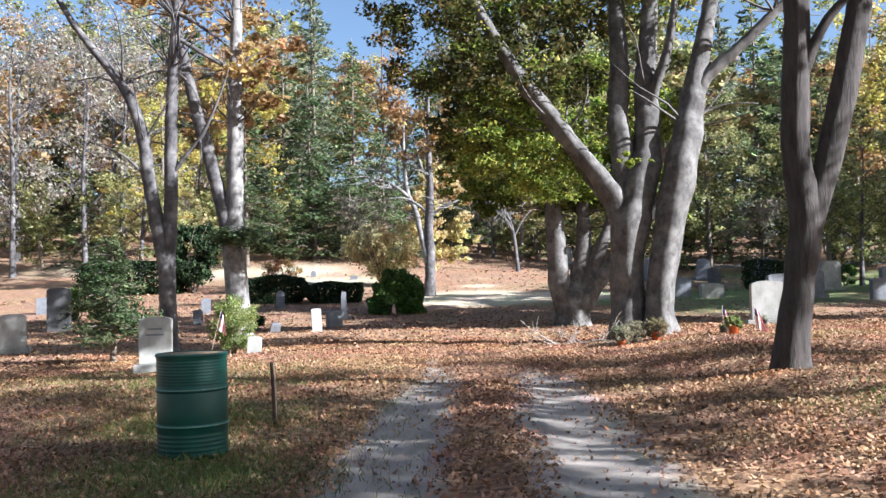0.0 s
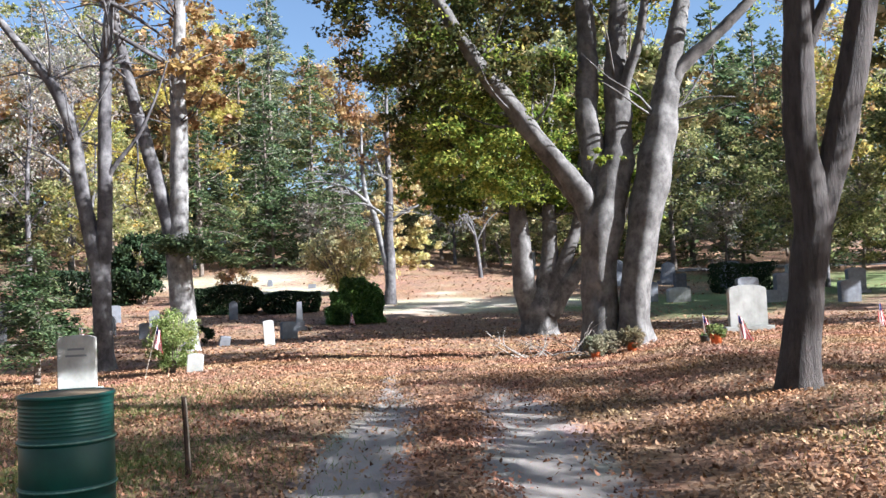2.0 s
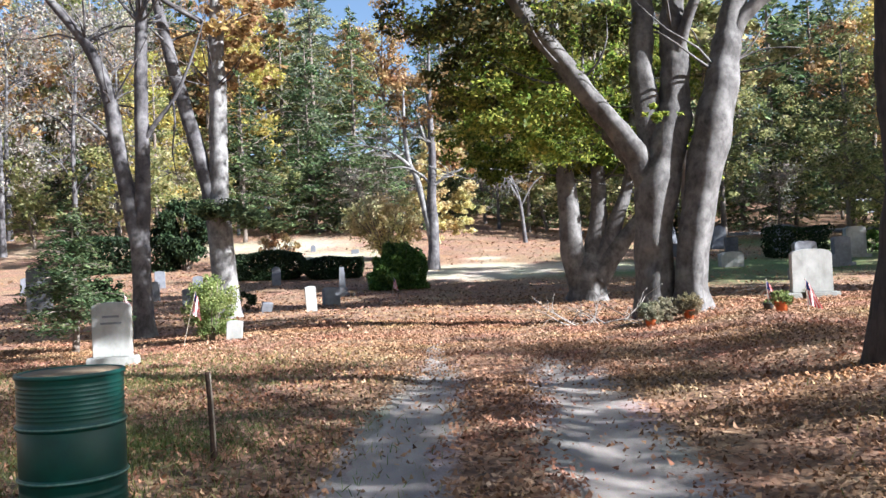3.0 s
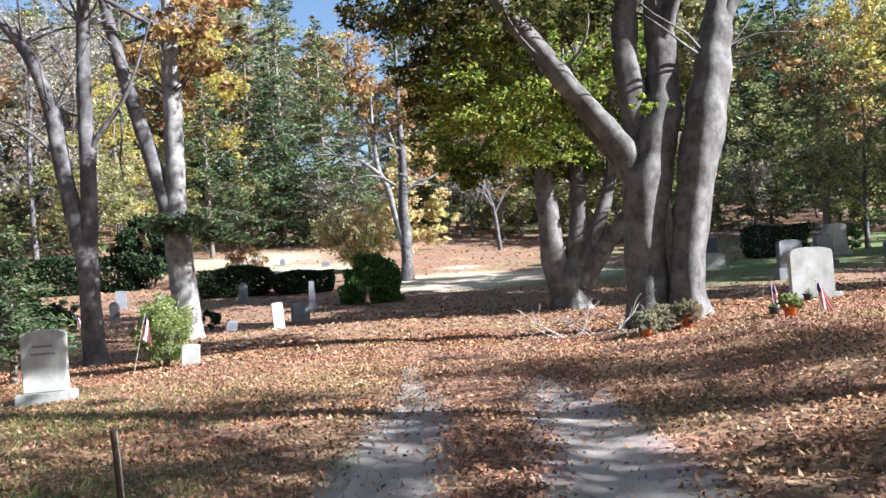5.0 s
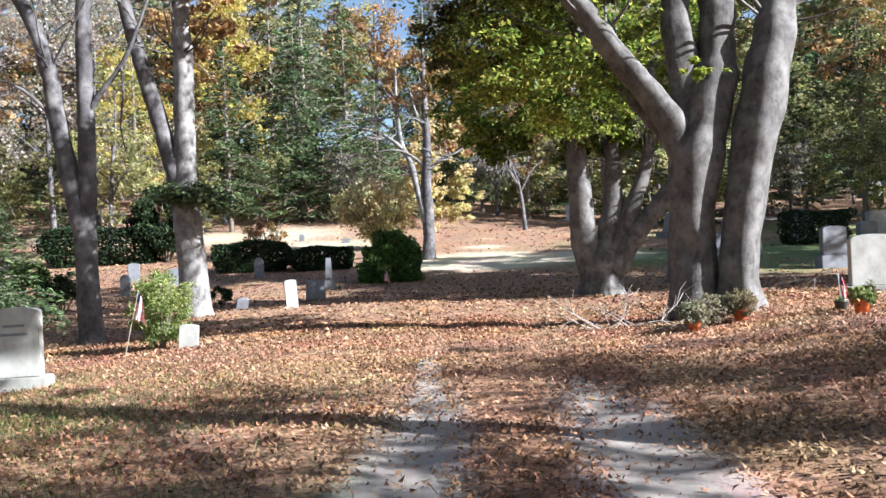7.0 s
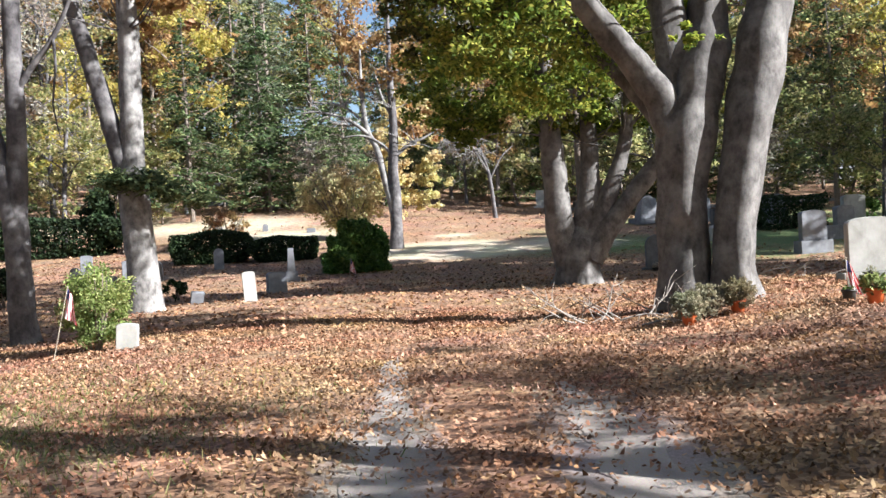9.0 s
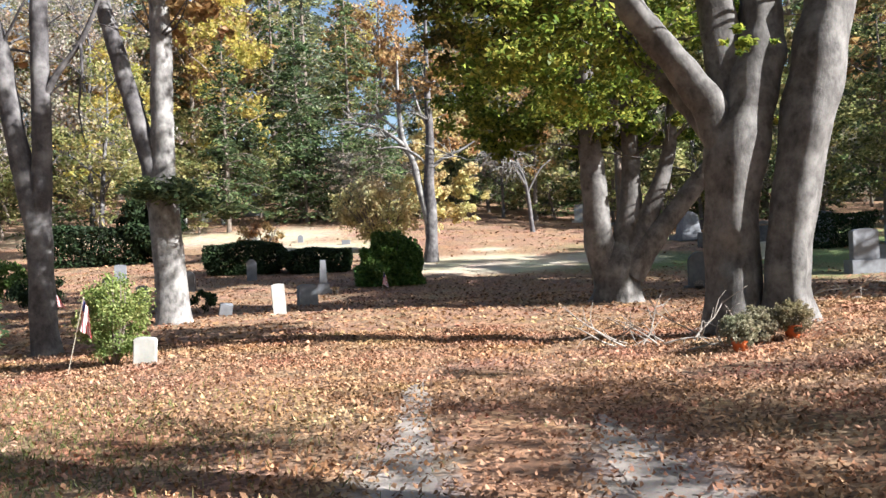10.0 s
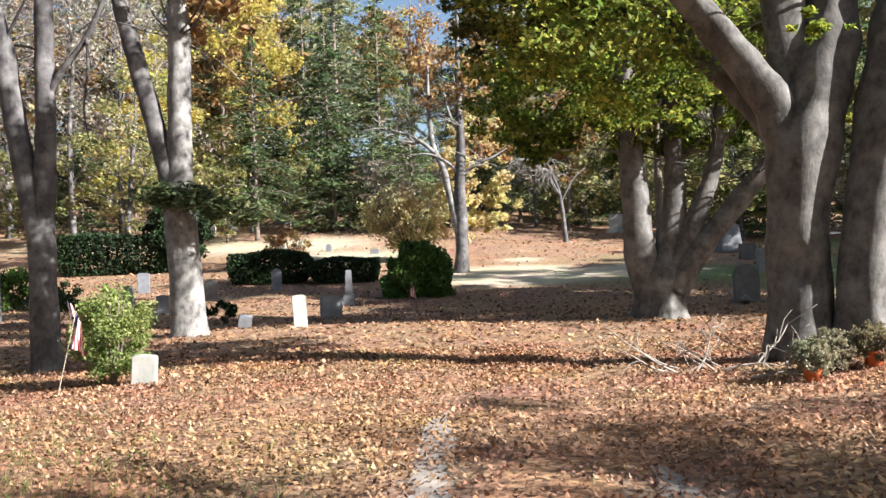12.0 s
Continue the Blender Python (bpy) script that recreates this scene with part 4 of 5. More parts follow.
def shrub(name, x, y, w, d, h, leaf, n, size, label, seed, box=False, clumps=40, stems=6, up=0.0, dome=False):
    """A shrub or clipped hedge of many small leaves on crooked stems."""
    rng = np.random.default_rng(seed)
    t = thing(name, on_ground(x, y, 0, 0.03), label, "shrub")
    if dome:
        p = rng.normal(size=(n, 3))
        p[:, 2] = np.abs(p[:, 2]) * 0.9
        p /= np.linalg.norm(p, axis=1)[:, None]
        lump = 0.9 + 0.12 * np.sin(p[:, 0] * 7 + seed) * np.cos(p[:, 1] * 6) + 0.07 * np.sin(p[:, 2] * 13 + p[:, 0] * 9)
        p *= (lump * (0.55 + 0.5 * rng.uniform(0, 1, n) ** 0.4))[:, None] * np.array([w / 2, d / 2, h])
        p[:, 2] = np.maximum(p[:, 2], 0.04)
    elif box:
        p = rng.uniform(-1, 1, (n, 3))
        a = rng.integers(0, 3, n)
        s = np.sign(p[np.arange(n), a])
        keep = rng.uniform(0, 1, n) < 0.6
        p[np.arange(n), a] = np.where(keep, s * rng.uniform(0.82, 1.05, n), p[np.arange(n), a])
        wob = 1 + 0.1 * np.sin(p[:, 0] * 4 + seed) * np.cos(p[:, 2] * 3) - 0.05 * np.abs(p[:, 0]) ** 3 * np.abs(p[:, 2])
        p = p * np.array([w / 2, d / 2, h * 0.5]) * wob[:, None]
        p[:, :2] *= (1 + 0.09 * p[:, 2] / h)[:, None]
        p[:, 2] += h * 0.5
        p[:, 2] = np.maximum(p[:, 2], 0.04)
    else:
        p, _ = clump_cloud((0, 0, h * 0.52), (w * 0.42, d * 0.42, h * 0.42), clumps, n, rng, 0.3, 0.85)
        p = p[p[:, 2] > 0.03]
    st = []
    for k in range(stems):
        a = rng.uniform(0, 2 * math.pi)
        e = np.array([math.cos(a) * w * 0.33, math.sin(a) * d * 0.33, h * rng.uniform(0.6, 0.9)])
        st.append(tube([(0.05 * math.cos(a) * w, 0.05 * math.sin(a), 0), e * 0.5 + rng.normal(size=3) * 0.04 * h, e], [0.014 * h + 0.008, 0.01 * h + 0.004, 0.004], 5, 0.3, 0.0, k))
    link("stem", mesh_of("stem", *merged(st), BROWN, True), t)
    link("foliage", quads_mesh("foliage", leaf_quads(p, size, rng, 0.5, up), leaf), t)
    return t


shrub("rhododendron_bush", -2.0, 41.0, 2.9, 2.5, 2.15, RHODO_LEAF, 12000, 0.16, "rounded glossy green rhododendron beside the drive", 41, dome=True)
shrub("clipped_hedge", -9.1, 47.4, 3.5, 1.5, 1.45, HEDGE_LEAF, 12000, 0.15, "dark clipped yew hedge behind the gravestones", 42, True)
shrub("clipped_hedge", -5.65, 46.8, 2.9, 1.2, 1.1, HEDGE_LEAF, 9000, 0.14, "dark clipped yew hedge behind the gravestones", 43, True)
shrub("clipped_hedge", -19.2, 54.5, 6.2, 2.0, 2.1, HEDGE_LEAF, 9000, 0.22, "long dark evergreen hedge", 44, True)
shrub("evergreen_shrub", -15.6, 54.5, 4.6, 3.0, 4.9, HEDGE_LEAF, 9000, 0.24, "tall dark evergreen shrub", 45, clumps=60)
shrub("twiggy_shrub", -3.4, 55.5, 6.4, 3.4, 4.4, STRAW_LEAF, 6500, 0.2, "wide thin shrub with pale straw-yellow leaves", 46, clumps=80, stems=24)
shrub("twiggy_shrub", -9.8, 54, 3.2, 2.2, 2.2, ORANGE_LEAF, 1800, 0.17, "brown twiggy shrub in the sunlit field", 47, clumps=40, stems=22)
shrub("juniper_shrub", -5.0, 20.9, 1.3, 1.1, 1.55, LIME_LEAF, 8500, 0.055, "feathery light green shrub beside a small stone", 48, clumps=120, stems=8)
shrub("evergreen_shrub", -17.0, 40.5, 2.8, 2.2, 1.7, RHODO_LEAF, 5000, 0.13, "bushy green shrub by the gravestones", 49, clumps=50)
shrub("evergreen_shrub", -13.4, 36, 2.4, 2.0, 1.6, HEDGE_LEAF, 3500, 0.12, "dark low shrub by the gravestones", 50, clumps=40)
shrub("clipped_hedge", 19.7, 50.6, 3.4, 1.4, 1.7, HEDGE_LEAF, 5000, 0.16, "dark rounded hedge on the lawn", 51, True)
shrub("evergreen_shrub", -7.2, 33.5, 1.3, 1.0, 0.8, HEDGE_LEAF, 1500, 0.1, "low dark shrub by the tree", 52, clumps=24)
shrub("evergreen_shrub", 24.5, 52, 2.0, 1.5, 1.4, RHODO_LEAF, 2500, 0.16, "low green shrub on the lawn", 53, clumps=30)
shrub("evergreen_shrub", -20, 33, 3.0, 2.4, 1.9, OLIVE_LEAF, 3500, 0.14, "yellow-green shrub among the graves", 54, clumps=50)
young = conifer("young_hemlock", 3.0, 1.25, NEEDLE, BROWN, 61, 60, 130, 0.13, 0.2, "young hemlock with a thin bare foot", -0.05, "")
young.matrix_basis = on_ground(-7.7, 20.4, 0, 0.03)

# ---------------------------------------------------------------- gravestones


def profile(w, h, top, n=10):
    """Outline of an upright slab: flat, rounded, peaked or curved top."""
    pts = [(-w / 2, 0), (w / 2, 0)]
    if top == "round":
        r = w / 2
        pts += [(r * math.cos(a), h - r + r * math.sin(a)) for a in np.linspace(0, math.pi, n * 2)]
    elif top == "curve":
        s = 0.16 * w
        pts += [(w / 2 * math.cos(a), h - s + s * math.sin(a) ** 0.7) for a in np.linspace(0.0, math.pi, n * 2)]
    elif top == "peak":
        pts += [(w / 2, h * 0.86), (0, h), (-w / 2, h * 0.86)]
    else:
        pts += [(w / 2, h), (-w / 2, h)]
    return pts


def slab(w, h, d, top="flat", bevel=0.012, taper=0.0, cuts=True):
    bm = bmesh.new()
    pts = profile(w, h, top)
    vs = [bm.verts.new((x * (1 - taper * z / h), -d / 2, z)) for x, z in pts]
    f = bm.faces.new(vs)
    g = bmesh.ops.extrude_face_region(bm, geom=[f])
    for v in g["geom"]:
        if isinstance(v, bmesh.types.BMVert):
            v.co.y += d * (1 - taper * v.co.z / h)
    bmesh.ops.recalc_face_normals(bm, faces=bm.faces)
    bmesh.ops.bevel(bm, geom=[e for e in bm.edges if e.calc_face_angle(0) > 0.6], offset=bevel, segments=2, affect="EDGES")
    for v in bm.verts:
        v.co += Vector((noise.noise(v.co * 6), noise.noise(v.co * 6 + Vector((9, 0, 0))), noise.noise(v.co * 6 + Vector((0, 9, 0))))) * bevel * 0.5
    return bm


def box(w, d, h, z=0.0, bevel=0.012, taper=0.0):
    bm = slab(w, h, d, "flat", bevel, taper)
    bmesh.ops.translate(bm, vec=(0, 0, z), verts=bm.verts)
    return bm


def bars(parent, w, z, rows, depth, material, seed):
    """Worn, unreadable lettering as shallow bars on the face."""
    rng = np.random.default_rng(seed)
    for k in range(rows):
        l = w * rng.uniform(0.35, 0.75)
        bm = box(l, 0.006, 0.035, z - k * 0.11, 0.002)
        bmesh.ops.translate(bm, vec=(0, -depth / 2 - 0.002, 0), verts=bm.verts)
        part("lettering", bm, material, parent)


def gravestone(x, y, rz, w, h, d, top, material, label, base=0.0, rx=0.0, ry=0.0, taper=0.0, letters=0):
    t = thing("gravestone", on_ground(x, y, rz, 0.04, rx, ry), label, "gravestone", "gravestones")
    z = 0.0
    if base:
        part("base", box(w * 1.3, d * 2.0, base, 0, 0.015), material, t)
        z = base - 0.002
    bm = slab(w, h, d, top, 0.014, taper)
    bmesh.ops.translate(bm, vec=(0, 0, z), verts=bm.verts)
    s = part("tablet", bm, material, t)
    if letters:
        bars(s, w, z + h * 0.72, letters, d, GRANITE, int(abs(x * 10)))
    return t


GREY_S = "blue-grey granite gravestone on the lawn"
gravestone(-5.4, 16.5, 9, 0.60, 0.9, 0.2, "curve", MARBLE, "white weathered marble gravestone on a low base", 0.2, letters=2)
gravestone(8.35, 21.9, -4, 0.9, 0.98, 0.18, "curve", MARBLE, "wide pale marble gravestone with two flags before it", 0.16)
gravestone(-4.42, 31.2, 14, 0.36, 0.88, 0.12, "curve", MARBLE, "narrow white marble gravestone leaning slightly", 0, 2, -3)
gravestone(-4.25, 34.8, 25, 0.62, 0.72, 0.3, "curve", GRANITE, "squat grey granite gravestone", 0, 0, 2)
gravestone(-6.05, 31.6, 20, 0.36, 0.42, 0.16, "flat", GRANITE, "low broken gravestone tilted in the leaves", 0, 20, 8)
gravestone(-4.45, 20.7, 8, 0.34, 0.46, 0.14, "curve", MARBLE, "small pale marble stone at the foot of a shrub", 0, 4, 4)
gravestone(-8.2, 44.6, 10, 0.42, 0.95, 0.16, "round", GRANITE, "small grey rounded gravestone before a hedge")
gravestone(-10.0, 41.5, 0, 0.5, 0.85, 0.18, "round", DARKSTONE, "dark gravestone under the trees")
gravestone(-11.6, 43.0, 10, 0.45, 0.8, 0.16, "curve", GRANITE, "grey gravestone under the trees")
gravestone(-12.6, 40.0, -5, 0.4, 0.9, 0.15, "round", DARKSTONE, "dark gravestone under the trees")
gravestone(-10.6, 38.0, 12, 0.42, 0.7, 0.15, "curve", GRANITE, "grey gravestone under the trees")
gravestone(-14.2, 45.5, 12, 0.5, 0.9, 0.18, "curve", GRANITE, "grey gravestone under the trees")
gravestone(-12.4, 25.2, 20, 0.7, 1.0, 0.2, "curve", MARBLE, "white marble gravestone on a low base", 0.2)
gravestone(-16.2, 36.9, 10, 0.9, 1.9, 0.4, "curve", DARKSTONE, "tall dark slate monument")
gravestone(-20.5, 45.0, 10, 0.8, 0.9, 0.25, "curve", GRANITE, GREY_S)
gravestone(-19.1, 77.2, 0, 0.75, 0.95, 0.2, "curve", MARBLE, "white gravestone on the sunlit slope")
gravestone(-20.6, 76.0, 0, 0.5, 0.7, 0.2, "round", MARBLE, "white gravestone on the sunlit slope")
gravestone(-17.2, 75.0, 5, 0.25, 1.1, 0.2, "flat", GRANITE, "thin grey marker post on the slope", 0)
gravestone(-11.6, 60.5, 5, 0.5, 0.75, 0.2, "round", MARBLE, "pale gravestone beside a brown shrub")
gravestone(-15.8, 80, 5, 1.2, 1.7, 0.5, "peak", GRANITE, "grey peaked monument at the wood's edge", 0.3)
gravestone(-9.0, 78, 5, 1.0, 1.3, 0.4, "peak", DARKSTONE, "dark gravestone at the wood's edge")
gravestone(-9.0, 62, 0, 0.35, 0.5, 0.15, "round", GRANITE, "small marker in the sunlit field")
gravestone(-5.9, 60, 0, 0.5, 0.3, 0.3, "flat", GRANITE, "small low marker in the sunlit field")
gravestone(8.05, 34.4, 0, 0.72, 1.05, 0.2, "round", DARKSTONE, "dark rounded gravestone with pale flowers at its foot", 0.14)
gravestone(14.4, 58.3, 10, 1.25, 1.35, 0.9, "peak", GRANITE, "blue-grey tapering granite monument", 0.35, 0, 0, 0.35)
gravestone(13.8, 52.9, 0, 0.8, 0.85, 0.3, "flat", DARKSTONE, "dark blue-grey block gravestone")
gravestone(10.6, 72.8, -15, 1.3, 1.2, 0.5, "flat", MARBLE, "pale marble block beside the drive", 0.2)
gravestone(14.9, 38.0, 4, 0.95, 1.1, 0.3, "curve", GRANITE, "tall blue-grey granite gravestone on a plinth", 0.5)
gravestone(14.4, 45.7, 5, 1.2, 0.8, 0.4, "curve", MARBLE, "low white marble gravestone on the lawn")
gravestone(12.9, 46.6, 5, 1.3, 1.1, 0.35, "curve", GRANITE, GREY_S)
gravestone(17.6, 55.2, 0, 0.7, 0.85, 0.5, "flat", DARKSTONE, "dark block monument on the shaded lawn", 0.12)
gravestone(17.9, 58.5, 0, 1.0, 1.25, 0.5, "peak", GRANITE, "blue-grey peaked monument on the shaded lawn", 0.3, 0, 0, 0.3)
gravestone(19.2, 44.1, 8, 0.85, 1.25, 0.35, "curve", GRANITE, "tall grey gravestone on the lawn", 0.2)
gravestone(18.3, 43.4, 8, 0.9, 0.65, 0.3, "curve", GRANITE, "low grey gravestone on the lawn")
gravestone(22.3, 49.2, 0, 1.1, 1.5, 0.4, "curve", MARBLE, "pale gravestone on the lawn", 0.2)
gravestone(20.6, 54.6, 0, 1.2, 1.5, 0.4, "curve", GRANITE, GREY_S, 0.2)
gravestone(24.8, 47.5, 0, 1.0, 1.2, 0.35, "curve", GRANITE, GREY_S, 0.2)
gravestone(21.5, 42, 0, 1.0, 1.1, 0.35, "curve", GRANITE, GREY_S)
gravestone(40.5, 86, 20, 2.4, 2.3, 1.2, "curve", GRANITE, "large pale blue-grey boulder monument under the trees")

# obelisk beside the dark hedge
ob = thing("obelisk", on_ground(-4.3, 38.8, 10, 0.03), "slim grey stone obelisk on a stepped base", "monument")
part("base", box(0.6, 0.6, 0.18), GRANITE, ob)
part("plinth", box(0.42, 0.42, 0.22, 0.178), GRANITE, ob)
part("shaft", box(0.3, 0.3, 0.85, 0.396, 0.012, 0.35), GRANITE, ob)

# ---------------------------------------------------------------- flags, pots, drum, post, brush


def flag(x, y, lean, rz, h=0.72, label="small striped flag on a thin wooden stick"):
    t = thing("grave_flag", on_ground(x, y, rz, 0.05, 0, lean), label, "flag", "flags at the graves")
    v, f = tube([(0, 0, 0), (0, 0, h * 0.5), (0, 0, h)], [0.007, 0.006, 0.005], 6, 0.2, 0.0)
    link("stick", mesh_of("stick", v, f, WOOD, True), t)
    bm = bmesh.new()
    bmesh.ops.create_uvsphere(bm, u_segments=8, v_segments=6, radius=0.014, matrix=Matrix.Translation((0, 0, h)))
    part("finial", bm, WOOD, t, "", True)
    rows, cols, wid, hang = 13, 9, 0.24, 0.42
    stripes = []
    for s in range(rows):
        bm = bmesh.new()
        grid = []
        for k in range(2):
            line = []
            for c in range(cols):
                a, b = (s + k) / rows, c / (cols - 1)
                fold = 0.03 * math.sin(a * 9 + b * 2.5) * (0.3 + b)
                line.append(bm.verts.new((0.012 + a * wid * (0.35 + 0.65 * b), fold, h - 0.02 - b * hang - a * 0.10)))
            grid.append(line)
        for c in range(cols - 1):
            bm.faces.new((grid[0][c], grid[0][c + 1], grid[1][c + 1], grid[1][c]))
        stripes.append(part("stripe", bm, RED if s % 2 == 0 else WHITE, t, "", True))
    bm = bmesh.new()
    grid = []
    for k in range(5):
        line = []
        for c in range(5):
            a, b = k / 4 * 0.4, c / 4 * 0.36
            fold = 0.03 * math.sin(a * 9 + b * 2.5) * (0.3 + b) - 0.006
            line.append(bm.verts.new((0.012 + a * wid * (0.35 + 0.65 * b), fold, h - 0.02 - b * hang - a * 0.10)))
        grid.append(line)
    for k in range(4):
        for c in range(4):
            bm.faces.new((grid[k][c], grid[k][c + 1], grid[k + 1][c + 1], grid[k + 1][c]))
    part("canton", bm, BLUE, t, "navy corner of the flag", True)
    return t


flag(-5.3, 19.9, 14, 0, 1.2)
flag(-11.1, 32.5, -8, 20, 0.95)
flag(5.95, 18.1, -3, 20, 0.62)
flag(6.28, 17.15, -4, 10, 0.62)
flag(9.7, 18.6, 5, 30, 0.72)
flag(10.4, 18.9, -5, 10, 0.72)
flag(-2.2, 38.7, 8, 10, 0.75)


def pot(x, y, rp, hp, material, plant_r, leaf, n, label, seed, size=0.024, squash=0.85):
    t = thing("potted_plant", on_ground(x, y, 0, 0.01), label, "potted plant", "pots at the graves")
    bm = bmesh.new()
    prof = [(rp * 0.72, 0), (rp * 0.92, hp * 0.8), (rp * 0.93, hp * 0.82), (rp, hp * 0.82), (rp * 1.02, hp), (rp * 0.9, hp), (rp * 0.85, hp * 0.85), (0.001, hp * 0.84)]
    rings = [[bm.verts.new((r * math.cos(a), r * math.sin(a), z)) for a in np.linspace(0, 2 * math.pi, 20, endpoint=False)] for r, z in prof]
    bm.faces.new(list(reversed(rings[0])))
    for a, b in zip(rings, rings[1:]):
        for i in range(20):
            bm.faces.new((a[i], a[(i + 1) % 20], b[(i + 1) % 20], b[i]))
    part("pot", bm, material, t, "", True)
    rng = np.random.default_rng(seed)
    p, c = clump_cloud((0, 0, hp * 0.75 + plant_r * squash * 0.5), (plant_r * 0.86, plant_r * 0.86, plant_r * 0.8 * squash), 170, n, rng, 0.16, 0.9)
    link("stem", mesh_of("stem", *merged([tube([(0, 0, hp * 0.8), (0.4 * q[0], 0.4 * q[1], hp + 0.4 * (q[2] - hp)), tuple(q)], [0.005, 0.004, 0.002], 4, 0.2, 0.0) for q in c[:24]]), BROWN, True), t)
    link("foliage", quads_mesh("foliage", leaf_quads(p, size, rng, 0.6), leaf), t)


pot(3.86, 18.35, 0.115, 0.2, TERRACOTTA, 0.30, MUM_LEAF, 9500, "rounded faded mum in an orange pot at the beech's foot", 71)
pot(4.22, 18.75, 0.12, 0.2, BLACKPOT, 0.33, MUM_LEAF, 9500, "rounded faded mum in an orange pot at the beech's foot", 72)
pot(4.68, 18.75, 0.115, 0.18, TERRACOTTA, 0.33, MUM_LEAF, 9500, "rounded grey-green mum in a pot at the beech's foot", 73)
pot(5.9, 17.35, 0.12, 0.22, TERRACOTTA, 0.22, OLIVE_LEAF, 500, "sparse green plant in an orange pot by the graves", 74, 0.07)
pot(8.0, 21.35, 0.1, 0.16, BLACKPOT, 0.14, MUM_LEAF, 260, "small faded plant in a dark pot by a gravestone", 75)
pot(5.95, 18.1, 0.1, 0.16, BLACKPOT, 0.1, RHODO_LEAF, 160, "dark pot holding a flag by the graves", 76)
pot(7.9, 34.0, 0.14, 0.12, BLACKPOT, 0.2, GREY_LEAF, 400, "pale flowers at the foot of a dark gravestone", 77)
pot(-3.8, 38.3, 0.1, 0.16, BLACKPOT, 0.17, ORANGE_LEAF, 300, "faded reddish flowers in a dark pot by the obelisk", 78)
pot(-7.2, 30.6, 0.1, 0.14, BLACKPOT, 0.15, GREY_LEAF, 260, "pale dry flowers in a dark pot by the oak", 79)


def drum(x, y):
    t = thing("oil_drum", on_ground(x, y, 0, 0.015), "dark green painted steel oil drum used as a litter bin", "barrel")
    r, h, n = 0.29, 0.88, 48

    def ring(prof, name, material, label=""):
        bm = bmesh.new()
        rr = [[bm.verts.new((q * math.cos(a), q * math.sin(a), z)) for a in np.linspace(0, 2 * math.pi, n, endpoint=False)] for q, z in prof]
        for a, b in zip(rr, rr[1:]):
            for i in range(n):
                bm.faces.new((a[i], a[(i + 1) % n], b[(i + 1) % n], b[i]))
        return part(name, bm, material, t, label, True)

    prof = [(0.01, 0.012), (r - 0.012, 0.012), (r, 0.022)]
    for k in range(5):
        z = 0.07 + k * 0.036
        prof += [(r, z), (r - 0.006, z + 0.012), (r, z + 0.024)]
    for k in range(9):
        z = 0.615 + k * 0.025
        prof += [(r, z), (r - 0.006, z + 0.009), (r, z + 0.018)]
    prof += [(r, 0.86), (r, h - 0.012)]
    ring(prof, "body", DRUM_GREEN)
    for z in (0.29, 0.585):
        ring([(r - 0.002, z - 0.022), (r + 0.009, z - 0.008), (r + 0.012, z), (r + 0.009, z + 0.008), (r - 0.002, z + 0.022)], "hoop", DRUM_GREEN)
        # thin pale ring standing in for the hoop's highlight
        ring([(r + 0.010, z - 0.004), (r + 0.0135, z + 0.003), (r + 0.010, z + 0.010)], "scuffed_edge", DRUM_GLINT, "pale highlight painted along the hoop")
    ring([(r - 0.004, h - 0.028), (r + 0.008, h - 0.024), (r + 0.010, h - 0.008), (r + 0.004, h), (r - 0.008, h), (r - 0.012, h - 0.012)], "rim", DRUM_GREEN)
    ring([(r + 0.006, 0.0), (r + 0.008, 0.014), (r - 0.002, 0.024)], "foot_rim", DRUM_GREEN)
    ring([(r - 0.006, h - 0.014), (r - 0.008, h - 0.006), (0.002, h - 0.004)], "lid", LID, "tan leaf-stained lid")


drum(-2.08, 7.32)

ps = thing("fence_post", on_ground(-1.66, 8.74, 0, 0.08, 0, -2), "rusty iron stake standing in the leaves", "post")
link("stake", mesh_of("stake", *tube([(0, 0, 0), (0.005, 0, 0.35), (0.0, 0, 0.74)], [0.026, 0.024, 0.021], 10, 0.05, 0.08, 2), RUST, True), ps)
link("pale_edge", mesh_of("pale_edge", *tube([(0.02, -0.012, 0.15), (0.022, -0.013, 0.45), (0.018, -0.012, 0.73)], [0.006, 0.007, 0.005], 6, 0.1, 0.1, 5), WOOD, True), ps, "pale edge of the stake")


def brush_pile(x, y, label, n, reach, seed):
    rng = np.random.default_rng(seed)
    t = thing("brush_pile", on_ground(x, y, 0, 0.02), label, "branches")
    for k in range(n):
        a = rng.uniform(0, 2 * math.pi)
        l = reach * rng.uniform(0.6, 1.2)
        s = np.array([rng.normal() * 0.5, rng.normal() * 0.3, 0.03])
        d = np.array([math.cos(a), 0.35 * math.sin(a), 0.25 + 0.3 * rng.uniform()])
        main = [s]
        for j in range(4):
            d = d + rng.normal(size=3) * 0.16
            main.append(main[-1] + d / np.linalg.norm(d) * l / 4)
            main[-1][2] = max(main[-1][2], 0.03)
        tubes = [tube(main, [0.016, 0.013, 0.010, 0.007, 0.003], 6, 0.15, 0.08, k)]
        for j in range(3):
            p = main[1 + j]
            e = d + rng.normal(size=3) * 0.6
            e = e / np.linalg.norm(e) * l * 0.4
            q = p + e
            q[2] = max(q[2], 0.03)
            tubes.append(tube([p, p + e * 0.5 + rng.normal(size=3) * 0.03, q], [0.008, 0.006, 0.002], 5, 0.15, 0.05, j))
        link("branch", mesh_of("branch", *merged(tubes), TWIG, True), t)


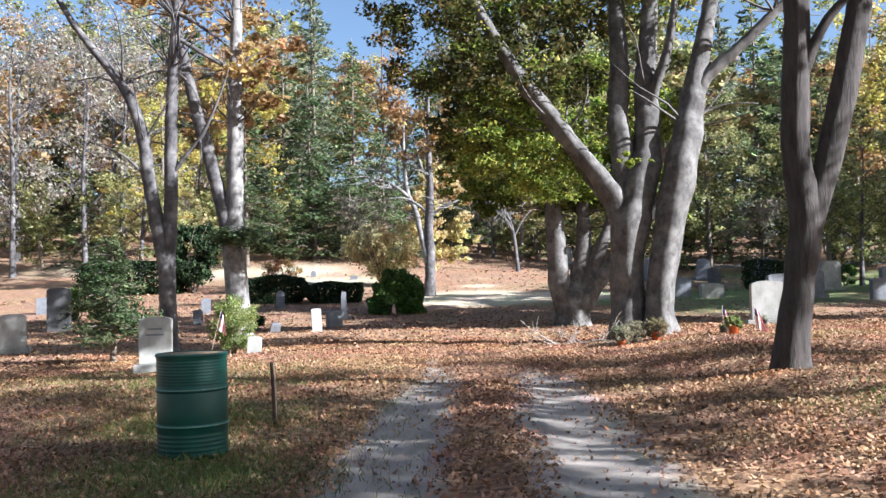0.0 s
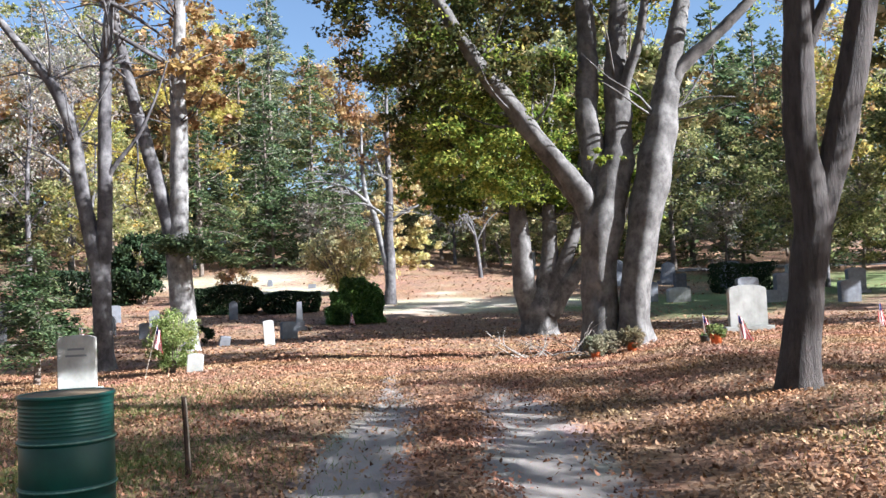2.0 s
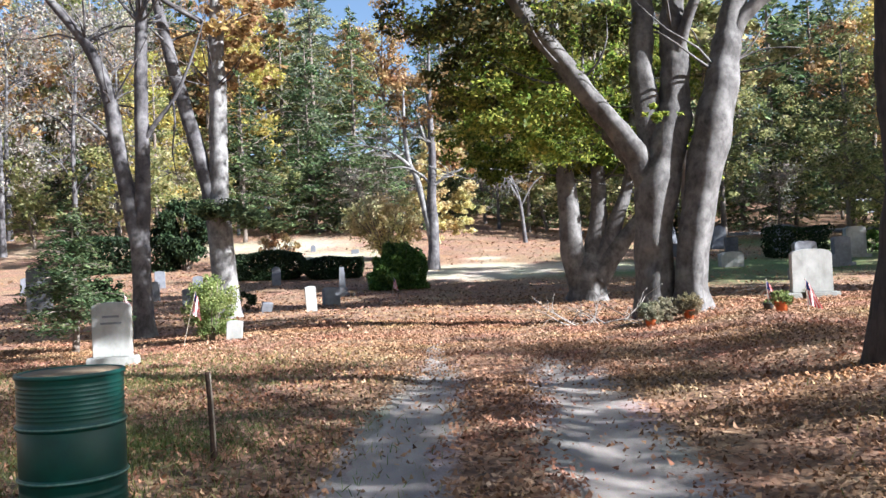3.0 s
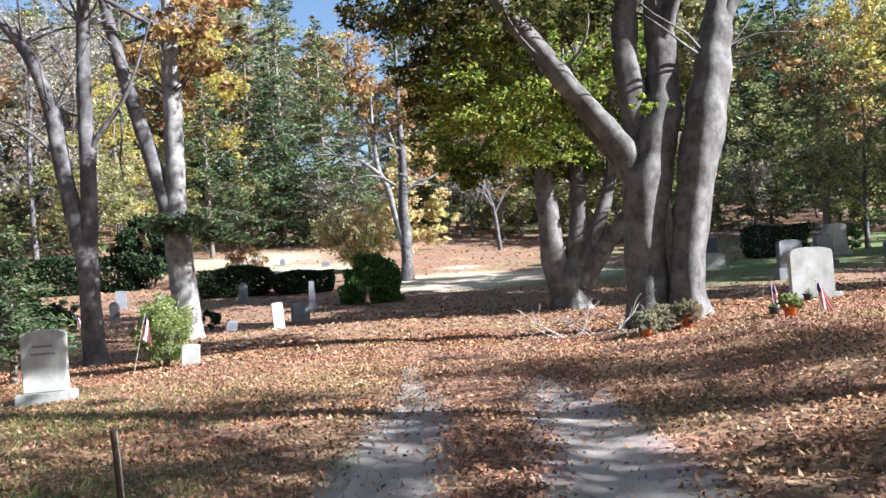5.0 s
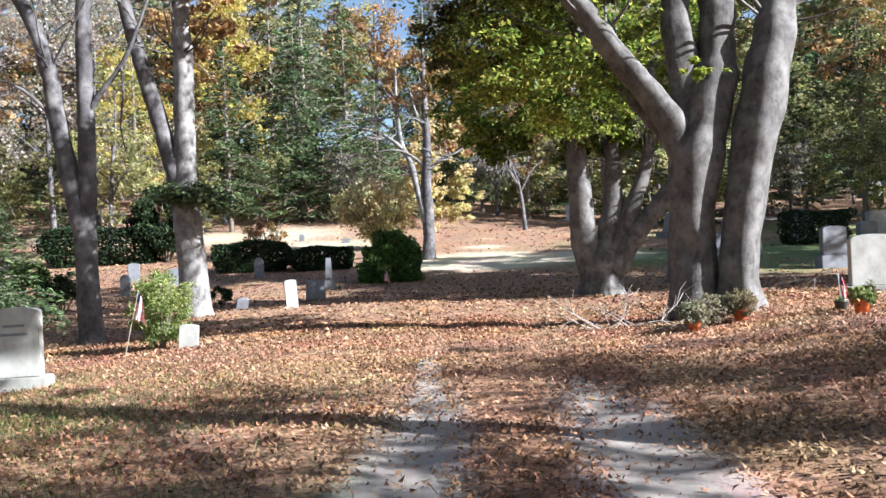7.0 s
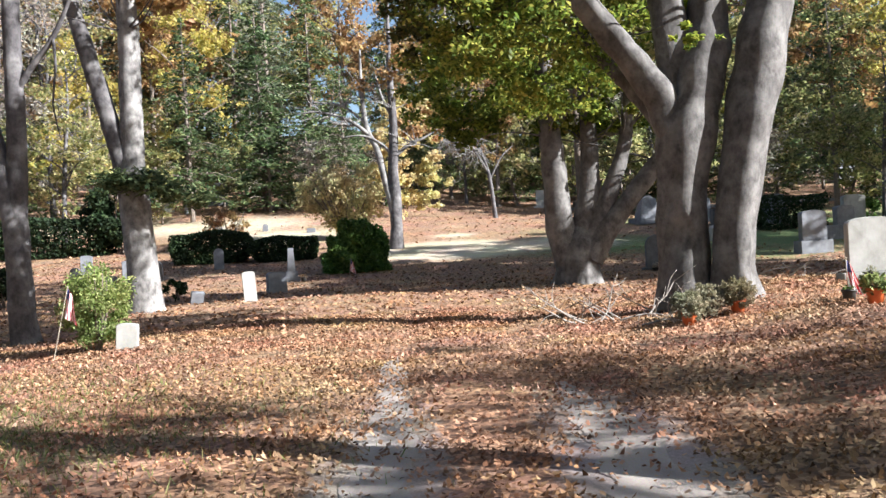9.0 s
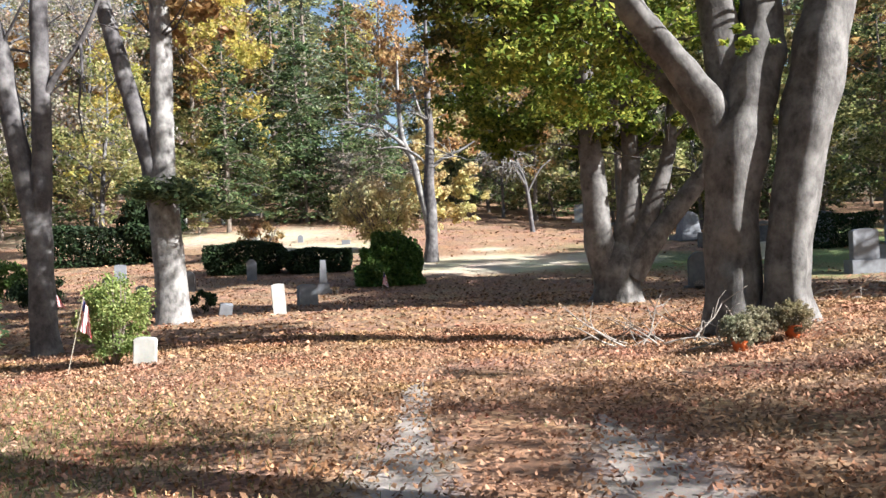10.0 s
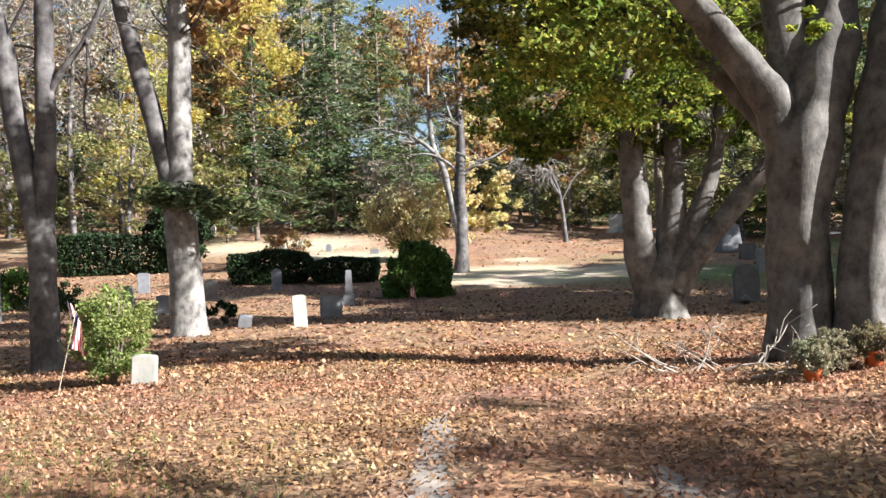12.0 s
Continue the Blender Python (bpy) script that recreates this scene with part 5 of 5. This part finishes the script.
brush_pile(3.62, 19.5, "pile of bleached fallen branches by the beech", 17, 0.95, 81)
brush_pile(8.2, 25.0, "scattered bleached twigs on the shaded ground", 5, 0.9, 82)

# ---------------------------------------------------------------- litter and grass


def litter(name, n, x0, x1, y0, y1, size, seed, label):
    """Loose fallen leaves, thinner on the wheel tracks."""
    rng = np.random.default_rng(seed)
    x = rng.uniform(x0, x1, n)
    y = y0 + (y1 - y0) * rng.uniform(0, 1, n) ** 1.25
    keep = np.ones(n, bool)
    z = np.empty(n)
    for i in range(n):
        dl, dr = abs(x[i] - track_mid(y[i]) - RUT_L), abs(x[i] - track_mid(y[i]) - RUT_R)
        d = min(dl * (1 + 1.1 * sstep(10, 15, y[i])), dr * 0.9) + 0.16 * noise.noise((x[i] * 1.7, y[i] * 1.1, 6))
        bare = (1 - sstep(0.20, 0.55, d)) * (1 - 0.75 * sstep(10, 15.5, y[i])) * (1 - sstep(18, 26, y[i]))
        dens = 0.5 + 0.75 * noise.noise((x[i] * 0.8, y[i] * 0.8, 5)) + 0.35 * noise.noise((x[i] * 3, y[i] * 3, 2))
        g, bare_sand = cover(x[i], y[i])
        keep[i] = rng.uniform() < (0.25 + max(0, dens)) * (1 - 0.93 * bare) * (1 - min(0.92, g)) * (1 - 0.96 * min(1.0, bare_sand * 1.4))
        z[i] = ground_z(x[i], y[i]) + micro(x[i], y[i]) + rng.uniform(0.008, 0.04)
    p = np.stack([x, y, z], 1)[keep]
    q = leaf_quads(p, size, rng, 0.72, 0.62, 0.45)
    q[:, 0, 2] += rng.uniform(-0.01, 0.03, len(p))
    tagged(link(name, quads_mesh(name, q, LITTER_LEAF)), label, "fallen leaves", kind="stuff")


litter("fallen_leaves", 360000, -10, 11, 2.5, 24, 0.042, 91, "loose layer of dry brown fallen leaves")
litter("fallen_leaves", 50000, -20, 20, 20, 50, 0.10, 92, "dry fallen leaves between the graves")
litter("fallen_leaves", 11000, -26, 30, 50, 80, 0.18, 94, "dry fallen leaves on the slope")


def grass(n, spots, seed):
    rng = np.random.default_rng(seed)
    out = []
    for u, v, r, a in spots:
        m = int(n * a)
        x, y = u + rng.normal(size=m) * r * 0.55, v + rng.normal(size=m) * r * 0.55
        for i in range(m):
            z = ground_z(x[i], y[i]) + micro(x[i], y[i])
            h, t, w = rng.uniform(0.03, 0.09), rng.uniform(0, 6.28), 0.004
            lx, ly = math.cos(t), math.sin(t)
            bx, by = rng.normal() * 0.03, rng.normal() * 0.03
            out.append([(x[i] - lx * w, y[i] - ly * w, z), (x[i] + lx * w, y[i] + ly * w, z), (x[i] + bx * 0.6 + lx * w * 0.6, y[i] + by * 0.6 + ly * w * 0.6, z + h * 0.7), (x[i] + bx, y[i] + by, z + h)])
    tagged(link("grass", quads_mesh("grass", np.array(out), GRASS)), "thin tufts of yellowing grass", "grass", kind="stuff")


grass(9000, GRASSY[:5], 93)
